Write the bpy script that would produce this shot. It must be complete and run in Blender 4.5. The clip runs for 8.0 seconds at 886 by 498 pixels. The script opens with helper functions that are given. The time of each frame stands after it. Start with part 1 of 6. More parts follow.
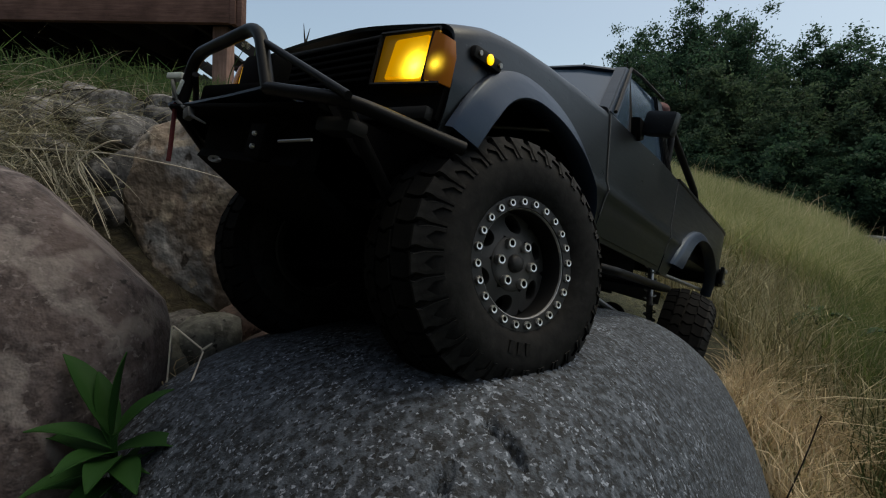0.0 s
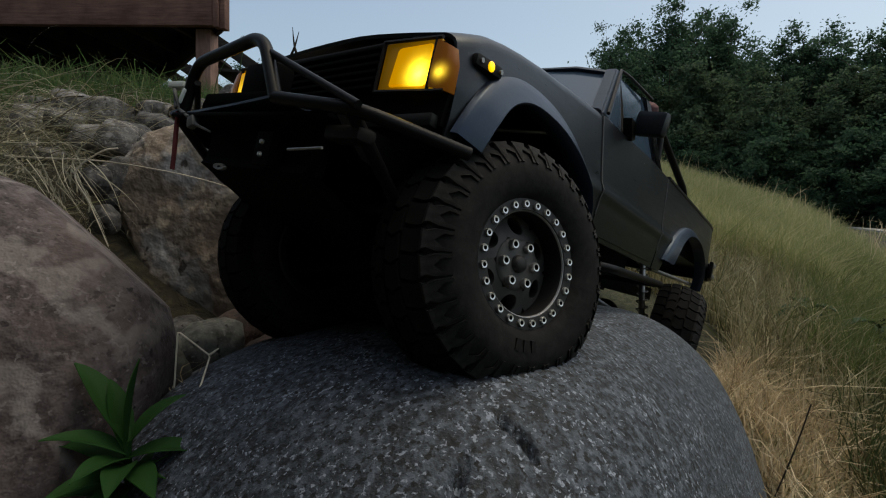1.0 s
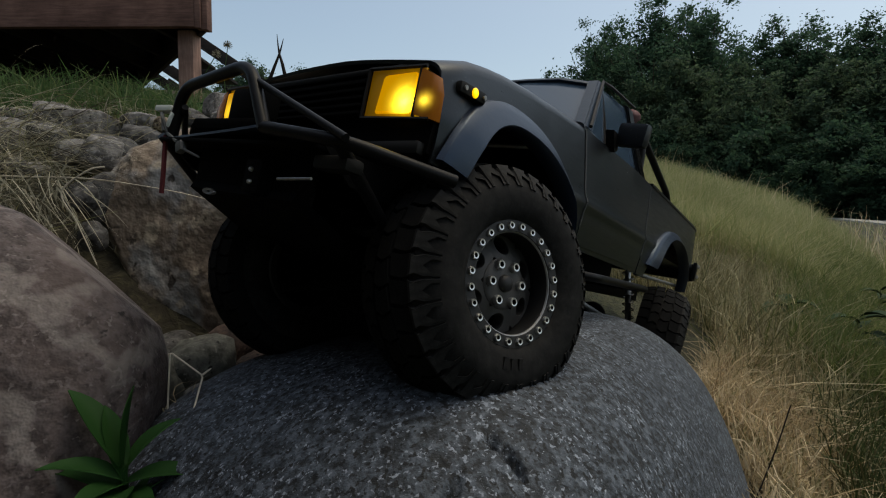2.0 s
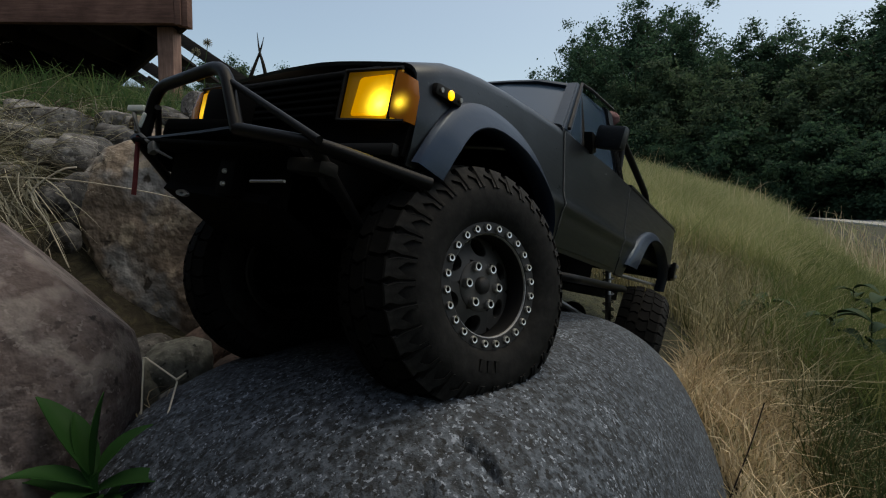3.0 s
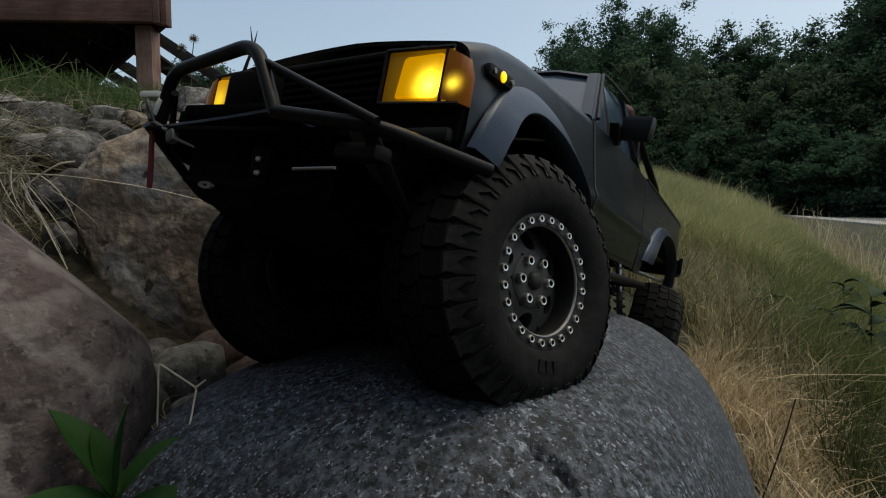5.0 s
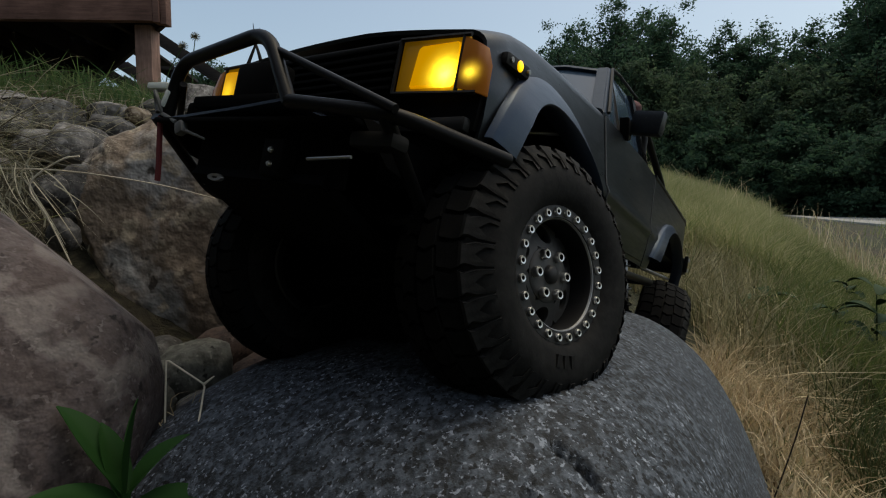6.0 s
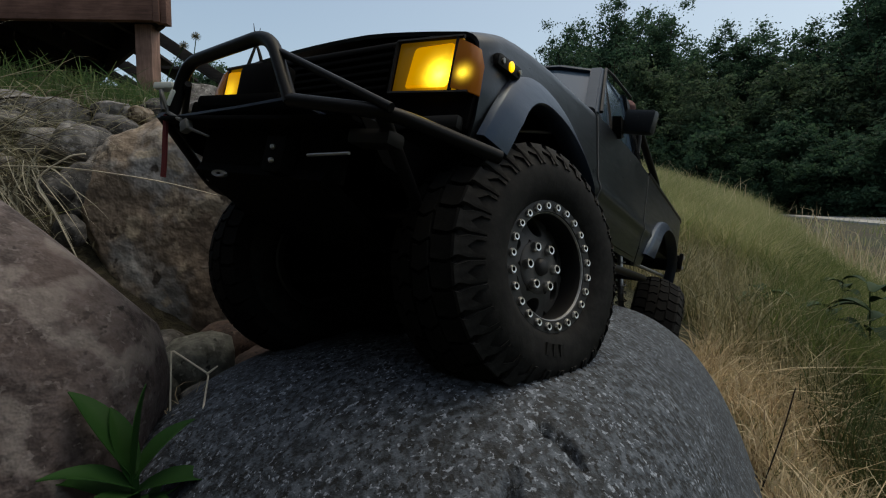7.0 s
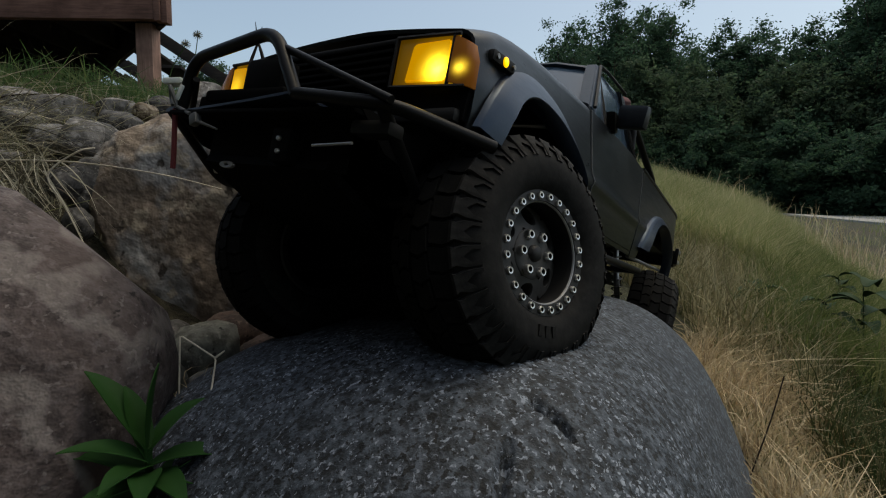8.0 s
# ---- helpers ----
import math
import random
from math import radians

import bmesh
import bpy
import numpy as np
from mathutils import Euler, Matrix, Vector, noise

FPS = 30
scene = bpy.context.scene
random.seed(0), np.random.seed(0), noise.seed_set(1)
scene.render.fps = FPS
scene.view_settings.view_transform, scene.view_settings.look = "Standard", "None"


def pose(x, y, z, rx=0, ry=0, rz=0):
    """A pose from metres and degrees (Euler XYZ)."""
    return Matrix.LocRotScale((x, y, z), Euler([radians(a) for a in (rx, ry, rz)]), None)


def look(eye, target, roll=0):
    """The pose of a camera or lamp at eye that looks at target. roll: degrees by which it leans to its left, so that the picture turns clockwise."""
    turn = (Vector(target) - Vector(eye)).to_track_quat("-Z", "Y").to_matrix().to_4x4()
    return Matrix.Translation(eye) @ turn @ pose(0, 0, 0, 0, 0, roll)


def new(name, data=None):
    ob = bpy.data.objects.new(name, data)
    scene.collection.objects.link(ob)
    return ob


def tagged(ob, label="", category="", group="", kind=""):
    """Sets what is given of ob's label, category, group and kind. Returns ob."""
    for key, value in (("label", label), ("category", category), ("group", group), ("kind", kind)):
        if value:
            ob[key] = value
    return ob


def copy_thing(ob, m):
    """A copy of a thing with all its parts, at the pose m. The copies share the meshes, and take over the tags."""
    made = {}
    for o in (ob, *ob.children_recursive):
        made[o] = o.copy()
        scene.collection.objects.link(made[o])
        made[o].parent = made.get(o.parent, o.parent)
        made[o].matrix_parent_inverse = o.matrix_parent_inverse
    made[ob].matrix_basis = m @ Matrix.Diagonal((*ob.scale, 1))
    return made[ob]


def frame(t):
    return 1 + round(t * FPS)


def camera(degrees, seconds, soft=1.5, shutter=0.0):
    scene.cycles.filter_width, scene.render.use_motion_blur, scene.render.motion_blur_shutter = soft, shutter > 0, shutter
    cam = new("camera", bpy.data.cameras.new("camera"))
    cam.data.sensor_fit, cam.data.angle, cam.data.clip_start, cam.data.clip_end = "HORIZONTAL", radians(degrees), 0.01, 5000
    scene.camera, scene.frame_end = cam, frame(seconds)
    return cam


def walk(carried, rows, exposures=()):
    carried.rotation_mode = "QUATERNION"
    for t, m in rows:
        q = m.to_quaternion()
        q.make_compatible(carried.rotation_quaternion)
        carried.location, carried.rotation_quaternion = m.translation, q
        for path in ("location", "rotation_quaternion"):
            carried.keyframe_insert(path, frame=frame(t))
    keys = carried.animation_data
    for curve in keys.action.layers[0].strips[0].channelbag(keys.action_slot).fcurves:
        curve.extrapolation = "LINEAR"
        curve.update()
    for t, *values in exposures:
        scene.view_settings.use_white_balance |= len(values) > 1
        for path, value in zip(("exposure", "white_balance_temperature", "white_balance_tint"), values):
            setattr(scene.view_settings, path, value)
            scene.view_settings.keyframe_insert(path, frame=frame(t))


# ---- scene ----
cam = camera(82.85, 8.0, soft=1.15)
# seconds, place of the eye in metres, then yaw, pitch and roll in degrees
ROWS = [
    (0.0, -0.0270, -0.0118, 0.2474, -2.10, -4.82, 3.00),
    (0.5, -0.0350, -0.0145, 0.2487, -3.10, -5.15, 2.95),
    (1.0, -0.0348, -0.0173, 0.2487, -3.41, -4.80, 1.95),
    (1.5, -0.0363, -0.0218, 0.2573, -3.97, -4.96, 1.27),
    (3.0, -0.0311, -0.0220, 0.2613, -6.38, -5.05, 1.01),
    (3.5, -0.0343, -0.0193, 0.2623, -7.08, -5.05, 0.75),
    (4.0, -0.0416, -0.0158, 0.2638, -7.77, -5.01, 0.65),
    (4.5, -0.0507, -0.0090, 0.2602, -8.18, -4.95, 0.59),
    (6.0, -0.0638, 0.0014, 0.2531, -8.40, -4.93, 0.55),
    (6.5, -0.0634, -0.0017, 0.2522, -8.41, -4.93, 0.57),
    (7.0, -0.0629, -0.0081, 0.2511, -8.41, -4.99, 0.56),
    (7.5, -0.0627, -0.0137, 0.2489, -8.39, -5.06, 0.51),
    (8.0, -0.0635, -0.0192, 0.2466, -8.41, -5.09, 0.55),
]
EXPOSURE, KELVIN, TINT = 0.40, 7380.0, 0.0
walk(
    cam,
    [(t, pose(x, y, z, 90 + pitch, 0, yaw) @ pose(0, 0, 0, 0, 0, roll)) for t, x, y, z, yaw, pitch, roll in ROWS],
    exposures=[(0.0, EXPOSURE, KELVIN, TINT), (8.0, EXPOSURE, KELVIN, TINT)],
)

# ---- world and light: a clear, dim, hazy evening sky; a weak broad glow stands for its brightest part ----
SUN_EL, SUN_AZ = 72.0, 80.0  # degrees; azimuth clockwise from +y
world = bpy.data.worlds.new("evening_sky")
scene.world = world
world.use_nodes = True
wt = world.node_tree
wt.nodes.clear()
sky = wt.nodes.new("ShaderNodeTexSky")
sky.sky_type = "NISHITA"
sky.sun_disc = False
sky.sun_elevation = radians(SUN_EL)
sky.sun_rotation = radians(SUN_AZ)
sky.air_density = 0.85
sky.dust_density = 3.4
sky.ozone_density = 0.0
bg = wt.nodes.new("ShaderNodeBackground")
bg.inputs["Strength"].default_value = 0.15
wo = wt.nodes.new("ShaderNodeOutputWorld")
wt.links.new(sky.outputs["Color"], bg.inputs["Color"])
wt.links.new(bg.outputs["Background"], wo.inputs["Surface"])
sun_data = bpy.data.lights.new("sun", "SUN")
sun_data.energy = 0.17
sun_data.angle = radians(34)
sun_data.color = (0.97, 0.985, 1.0)
sun = new("sun", sun_data)
sun.matrix_world = look(
    (
        math.sin(radians(SUN_AZ)) * math.cos(radians(SUN_EL)) * 30,
        math.cos(radians(SUN_AZ)) * math.cos(radians(SUN_EL)) * 30,
        math.sin(radians(SUN_EL)) * 30,
    ),
    (0, 0, 0),
)


# ---- materials ----
def material(name, rough=0.7, metal=0.0, colour=(0.5, 0.5, 0.5), spec=0.5):
    m = bpy.data.materials.new(name)
    m.use_nodes = True
    b = m.node_tree.nodes["Principled BSDF"]
    b.inputs["Base Color"].default_value = (*colour, 1)
    b.inputs["Roughness"].default_value = rough
    b.inputs["Metallic"].default_value = metal
    b.inputs["Specular IOR Level"].default_value = spec
    return m, m.node_tree, b


def place(nt, scale=(1, 1, 1), world_space=False):
    if world_space:
        out = nt.nodes.new("ShaderNodeNewGeometry").outputs["Position"]
    else:
        out = nt.nodes.new("ShaderNodeTexCoord").outputs["Object"]
    mp = nt.nodes.new("ShaderNodeMapping")
    mp.inputs["Scale"].default_value = scale
    nt.links.new(out, mp.inputs["Vector"])
    return mp.outputs["Vector"]


def grain(nt, vec, scale, detail=4.0, rough=0.6, warp=0.0):
    n = nt.nodes.new("ShaderNodeTexNoise")
    n.inputs["Scale"].default_value = scale
    n.inputs["Detail"].default_value = detail
    n.inputs["Roughness"].default_value = rough
    n.inputs["Distortion"].default_value = warp
    nt.links.new(vec, n.inputs["Vector"])
    return n.outputs["Fac"]


def ramp(nt, fac, *stops):
    n = nt.nodes.new("ShaderNodeValToRGB")
    e = n.color_ramp.elements
    while len(e) < len(stops):
        e.new(0.5)
    for el, (p, c) in zip(e, stops):
        el.position = p
        el.color = (*c, 1) if len(c) == 3 else (c[0], c[0], c[0], 1)
    nt.links.new(fac, n.inputs["Fac"])
    return n.outputs["Color"]


def blend(nt, fac, a, b, mode="MIX"):
    n = nt.nodes.new("ShaderNodeMix")
    n.data_type = "RGBA"
    n.blend_type = mode
    ins = [i for i in n.inputs if i.type == "RGBA"]
    if isinstance(fac, float):
        n.inputs[0].default_value = fac
    else:
        nt.links.new(fac, n.inputs[0])
    for sock, v in zip(ins, (a, b)):
        if isinstance(v, tuple):
            sock.default_value = (*v, 1)
        else:
            nt.links.new(v, sock)
    return [o for o in n.outputs if o.type == "RGBA"][0]


def relief(nt, b, height, strength=0.5, dist=0.001):
    n = nt.nodes.new("ShaderNodeBump")
    n.inputs["Strength"].default_value = strength
    n.inputs["Distance"].default_value = dist
    nt.links.new(height, n.inputs["Height"])
    nt.links.new(n.outputs["Normal"], b.inputs["Normal"])


def rougher(nt, b, fac, lo, hi):
    n = nt.nodes.new("ShaderNodeMapRange")
    n.inputs["To Min"].default_value = lo
    n.inputs["To Max"].default_value = hi
    nt.links.new(fac, n.inputs["Value"])
    nt.links.new(n.outputs["Result"], b.inputs["Roughness"])


def granite(name, base, dark, light, fleck, tint=None, scale=1.0, rough=0.75, veins=None, bumps=0.0014, specks=0.30):
    """Speckled stone: mineral grains, pale and dark flecks, broad stains."""
    m, nt, b = material(name, rough)
    v = place(nt)
    g1 = grain(nt, v, 190 * scale, 3, 0.7)
    g2 = grain(nt, v, 420 * scale, 2, 0.6, 0.4)
    c = ramp(nt, g1, (0.38, dark), (0.5, base), (0.64, light))
    clump = grain(nt, v, 42 * scale, 4, 0.6)
    mm = nt.nodes.new("ShaderNodeMath")
    mm.operation = "MULTIPLY_ADD"
    mm.inputs[1].default_value = 0.35
    nt.links.new(clump, mm.inputs[0])
    nt.links.new(g2, mm.inputs[2])
    fl = ramp(nt, mm.outputs["Value"], (0.775, (0.0,)), (0.85, (1.0,)))
    c = blend(nt, fl, c, fleck)
    bl = ramp(nt, grain(nt, v, 330 * scale, 2, 0.5), (specks, (1.0,)), (specks + 0.07, (0.0,)))
    c = blend(nt, bl, c, tuple(x * 0.35 for x in dark))
    if tint:
        st = ramp(nt, grain(nt, v, 14, 5, 0.65, 0.6), (0.42, (0.0,)), (0.62, (1.0,)))
        c = blend(nt, st, c, tint)
    if veins:
        wv = nt.nodes.new("ShaderNodeTexWave")
        wv.inputs["Scale"].default_value = 7.0
        wv.inputs["Distortion"].default_value = 9.0
        wv.inputs["Detail"].default_value = 4.0
        wv.inputs["Detail Scale"].default_value = 2.5
        mp = nt.nodes.new("ShaderNodeMapping")
        mp.inputs["Rotation"].default_value = (0.3, 0.75, 0.2)
        nt.links.new(v, mp.inputs["Vector"])
        nt.links.new(mp.outputs["Vector"], wv.inputs["Vector"])
        vf = ramp(nt, wv.outputs["Fac"], (0.80, (0.0,)), (0.99, (0.45,)))
        c = blend(nt, vf, c, veins)
    broad = ramp(nt, grain(nt, v, 9, 4, 0.6), (0.3, (0.72, 0.72, 0.74)), (0.7, (1.08, 1.06, 1.04)))
    c = blend(nt, 1.0, c, broad, "MULTIPLY")
    nt.links.new(c, b.inputs["Base Color"])
    relief(nt, b, g1, 0.8, bumps)
    rougher(nt, b, g2, rough - 0.12, rough + 0.15)
    return m


M_BOULDER = granite("grey_granite", (0.039, 0.0495, 0.0640), (0.010, 0.0135, 0.0180), (0.095, 0.116, 0.145), (0.26, 0.300, 0.358), None, 1.15, 0.76, None, 0.0017, 0.37)
M_PINK = granite("pink_granite", (0.092, 0.073, 0.071), (0.043, 0.032, 0.031), (0.142, 0.118, 0.115), (0.200, 0.177, 0.172), (0.086, 0.061, 0.057), 0.6, 0.8, (0.33, 0.295, 0.275), 0.0028)


def lichen_material():
    """Grey stone weathered to brown and ochre, with pale crusts, rough lumps and small dark pits."""
    m, nt, b = material("tan_lichen_stone", 0.9)
    v = place(nt)
    fine = grain(nt, v, 150, 4, 0.65)
    c = ramp(nt, fine, (0.28, (0.22, 0.216, 0.210)), (0.5, (0.33, 0.324, 0.316)), (0.72, (0.42, 0.412, 0.402)))
    broad = grain(nt, v, 13, 4, 0.60, 0.25)
    c = blend(nt, ramp(nt, broad, (0.47, (0.9,)), (0.58, (0.0,))), c, ramp(nt, fine, (0.30, (0.112, 0.081, 0.056)), (0.70, (0.255, 0.193, 0.140))))
    crust = grain(nt, v, 34, 4, 0.6, 0.0)
    c = blend(nt, ramp(nt, crust, (0.56, (0.0,)), (0.61, (0.85,))), c, (0.42, 0.355, 0.27))
    pit = grain(nt, v, 60, 3, 0.55, 0.0)
    c = blend(nt, ramp(nt, pit, (0.31, (0.9,)), (0.37, (0.0,))), c, (0.04, 0.031, 0.024))
    nt.links.new(c, b.inputs["Base Color"])
    lump = nt.nodes.new("ShaderNodeMath")
    lump.operation = "MULTIPLY_ADD"
    lump.inputs[1].default_value = 2.0
    nt.links.new(pit, lump.inputs[0])
    nt.links.new(crust, lump.inputs[2])
    relief(nt, b, lump.outputs["Value"], 0.55, 0.0045)
    return m


M_TAN = lichen_material()
M_STONE = granite("field_stone", (0.075, 0.074, 0.074), (0.036, 0.035, 0.034), (0.125, 0.123, 0.121), (0.17, 0.168, 0.165), None, 0.5, 0.85)
M_STONE_PALE = granite("pale_field_stone", (0.155, 0.150, 0.146), (0.080, 0.076, 0.073), (0.235, 0.23, 0.225), (0.31, 0.305, 0.30), None, 0.5, 0.85)
M_STONE_BROWN = granite("brown_field_stone", (0.16, 0.125, 0.090), (0.075, 0.056, 0.040), (0.24, 0.20, 0.15), (0.30, 0.26, 0.21), None, 0.5, 0.85)
M_STONE_GREEN = granite("greenish_field_stone", (0.112, 0.113, 0.095), (0.062, 0.062, 0.050), (0.16, 0.16, 0.135), (0.20, 0.20, 0.17), None, 0.5, 0.85)
# rust-red stone with the truck's shade put into its colours
M_STONE_RED_SHADED = granite("rusty_stone", (0.045, 0.027, 0.022), (0.022, 0.013, 0.011), (0.075, 0.048, 0.039), (0.10, 0.07, 0.06), None, 0.5, 0.85)


def soil_material():
    m, nt, b = material("thatch_and_soil", 0.95)
    v = place(nt, world_space=True)
    fine = grain(nt, v, 60, 6, 0.7, 1.0)
    c1 = ramp(nt, fine, (0.3, (0.016, 0.012, 0.008)), (0.5, (0.050, 0.039, 0.025)), (0.72, (0.12, 0.098, 0.062)))
    c2 = ramp(nt, fine, (0.3, (0.013, 0.015, 0.007)), (0.5, (0.038, 0.043, 0.019)), (0.72, (0.085, 0.088, 0.040)))
    c = blend(nt, ramp(nt, grain(nt, v, 1.1, 4, 0.6), (0.4, (0.0,)), (0.6, (1.0,))), c1, c2)
    nt.links.new(c, b.inputs["Base Color"])
    relief(nt, b, fine, 0.9, 0.01)
    return m


def blade_material(name, *colours, through_light=0.45):
    m, nt, b = material(name, 0.65, spec=0.25)
    r = nt.nodes.new("ShaderNodeNewGeometry").outputs["Random Per Island"]
    stops = [((i + 0.5) / len(colours), c) for i, c in enumerate(colours)]
    c = ramp(nt, r, *stops)
    v = place(nt, world_space=True)
    patch = ramp(nt, grain(nt, v, 2.2, 3, 0.6), (0.35, (0.7, 0.72, 0.62)), (0.65, (1.12, 1.1, 1.05)))
    c = blend(nt, 1.0, c, patch, "MULTIPLY")
    nt.links.new(c, b.inputs["Base Color"])
    tr = nt.nodes.new("ShaderNodeBsdfTranslucent")
    nt.links.new(c, tr.inputs["Color"])
    mix = nt.nodes.new("ShaderNodeMixShader")
    mix.inputs[0].default_value = through_light
    nt.links.new(b.outputs["BSDF"], mix.inputs[1])
    nt.links.new(tr.outputs["BSDF"], mix.inputs[2])
    nt.links.new(mix.outputs["Shader"], nt.nodes["Material Output"].inputs["Surface"])
    return m


def rubber_material():
    m, nt, b = material("tyre_rubber", 0.8, spec=0.16)
    v = place(nt)
    n = grain(nt, v, 160, 5, 0.7, 0.5)
    nt.links.new(ramp(nt, n, (0.38, (0.004, 0.004, 0.004)), (0.62, (0.014, 0.0138, 0.0135)), (0.75, (0.026, 0.025, 0.024))), b.inputs["Base Color"])
    relief(nt, b, grain(nt, v, 500, 3), 0.2, 0.0005)
    rougher(nt, b, n, 0.62, 0.9)
    return m


def tread_material():
    """Tyre blocks with dried dust on them."""
    m, nt, b = material("dusty_tread_rubber", 0.85, spec=0.10)
    v = place(nt)
    n = grain(nt, v, 130, 5, 0.7, 0.5)
    nt.links.new(ramp(nt, n, (0.36, (0.004, 0.004, 0.004)), (0.60, (0.007, 0.0069, 0.0068)), (0.75, (0.016, 0.0156, 0.0152))), b.inputs["Base Color"])
    relief(nt, b, grain(nt, v, 420, 3), 0.3, 0.0006)
    return m


def lug_material():
    """The shoulder's lugs, rubbed and dusty."""
    m, nt, b = material("dusty_shoulder_rubber", 0.85, spec=0.25)
    v = place(nt)
    n = grain(nt, v, 150, 5, 0.7, 0.5)
    nt.links.new(ramp(nt, n, (0.34, (0.006, 0.006, 0.006)), (0.56, (0.015, 0.0149, 0.0146)), (0.74, (0.036, 0.0353, 0.034))), b.inputs["Base Color"])
    relief(nt, b, grain(nt, v, 420, 3), 0.3, 0.0006)
    return m


def plastic_material(name, colour, lo, hi, spec=0.5, dust=0.35):
    """Moulded plastic with fine dust and scuffs that vary its gloss."""
    m, nt, b = material(name, lo, spec=spec)
    v = place(nt)
    n = grain(nt, v, 26, 6, 0.65, 0.4)
    f = grain(nt, v, 700, 2, 0.6)
    dusty = tuple(c * (1 - dust) + d * dust * 0.28 for c, d in zip(colour, (0.70, 0.68, 0.66)))
    nt.links.new(ramp(nt, n, (0.35, colour), (0.75, dusty)), b.inputs["Base Color"])
    rougher(nt, b, n, lo, hi)
    relief(nt, b, f, 0.12, 0.0003)
    return m


def metal_material(name, colour, rough):
    m, nt, b = material(name, rough, 1.0, colour)
    v = place(nt)
    n = grain(nt, v, 300, 3, 0.6)
    rougher(nt, b, n, rough - 0.1, rough + 0.15)
    return m


def wood_material(name, dark, light, along=(1, 12, 12)):
    m, nt, b = material(name, 0.8, spec=0.3)
    v = place(nt, along)
    n = grain(nt, v, 6, 6, 0.65, 0.5)
    c = ramp(nt, n, (0.3, dark), (0.7, light))
    st = ramp(nt, grain(nt, place(nt), 5, 4, 0.6), (0.35, (0.65, 0.62, 0.6)), (0.65, (1.1, 1.08, 1.05)))
    nt.links.new(blend(nt, 1.0, c, st, "MULTIPLY"), b.inputs["Base Color"])
    relief(nt, b, n, 0.4, 0.002)
    return m


def lamp_material(name, hot, cool, centre, size, strength, floor_=0.2):
    """An amber lens lit from a small lamp behind it: brightest in front of the lamp, falling off over the lens."""
    m, nt, b = material(name, 0.25, 0.0, cool)
    v = nt.nodes.new("ShaderNodeTexCoord").outputs["Object"]
    d = nt.nodes.new("ShaderNodeVectorMath")
    d.operation = "DISTANCE"
    d.inputs[1].default_value = centre
    nt.links.new(v, d.inputs[0])
    mr = nt.nodes.new("ShaderNodeMapRange")
    mr.inputs["From Max"].default_value = size
    mr.inputs["To Min"].default_value = 1.0
    mr.inputs["To Max"].default_value = 0.0
    nt.links.new(d.outputs["Value"], mr.inputs["Value"])
    facets = grain(nt, place(nt, (1, 1, 1)), 170, 3, 0.6)
    wob = nt.nodes.new("ShaderNodeMath")
    wob.operation = "MULTIPLY_ADD"
    wob.inputs[1].default_value = 0.5
    wob.inputs[2].default_value = 0.75
    nt.links.new(facets, wob.inputs[0])
    mix = nt.nodes.new("ShaderNodeMath")
    mix.operation = "MULTIPLY"
    mix.use_clamp = True
    nt.links.new(mr.outputs["Result"], mix.inputs[0])
    nt.links.new(wob.outputs["Value"], mix.inputs[1])
    fac = mix.outputs["Value"]
    c = ramp(nt, fac, (0.0, cool), (0.55, tuple((h + k) / 2 for h, k in zip(hot, cool))), (1.0, hot))
    ribs = grain(nt, place(nt, (1, 1, 0.2)), 260, 2, 0.5)
    nt.links.new(c, b.inputs["Emission Color"])
    p = nt.nodes.new("ShaderNodeMath")
    p.operation = "POWER"
    p.inputs[1].default_value = 2.8
    nt.links.new(fac, p.inputs[0])
    mul = nt.nodes.new("ShaderNodeMath")
    mul.operation = "MULTIPLY_ADD"
    mul.inputs[1].default_value = strength
    mul.inputs[2].default_value = strength * floor_
    nt.links.new(p.outputs["Value"], mul.inputs[0])
    nt.links.new(mul.outputs["Value"], b.inputs["Emission Strength"])
    relief(nt, b, ribs, 0.3, 0.0004)
    return m


def glass_material():
    # blue base and specular tint stand in for the sky's reflection
    m, nt, b = material("tinted_glass", 0.05, colour=(0.046, 0.074, 0.115))
    b.inputs["Transmission Weight"].default_value = 0.05
    b.inputs["IOR"].default_value = 1.30
    b.inputs["Specular IOR Level"].default_value = 0.5
    b.inputs["Specular Tint"].default_value = (0.50, 0.68, 1.0, 1)
    n = grain(nt, place(nt), 30, 4)
    rougher(nt, b, n, 0.03, 0.16)
    return m


def paint_material(name, colour, lo, hi, spec, sheen=(0.74, 0.87, 1.0)):
    """Blue-black paint with a satin sheen, fine dust specks and wiped streaks; its tint takes in the sky's blue
    reflection.
    """
    m, nt, b = material(name, lo, spec=spec)
    b.inputs["Specular Tint"].default_value = (*sheen, 1)
    v = place(nt)
    streak = grain(nt, place(nt, (5, 5, 60)), 6, 5, 0.7, 0.8)
    dust = ramp(nt, grain(nt, v, 620, 2, 0.6), (0.66, (0.0,)), (0.74, (1.0,)))
    film = ramp(nt, streak, (0.45, colour), (0.78, tuple(c * 0.9 + 0.006 for c in colour)))
    nt.links.new(blend(nt, dust, film, (0.045, 0.045, 0.045)), b.inputs["Base Color"])
    rougher(nt, b, streak, lo - 0.04, hi + 0.1)
    relief(nt, b, grain(nt, v, 700, 2, 0.6), 0.12, 0.0003)
    return m


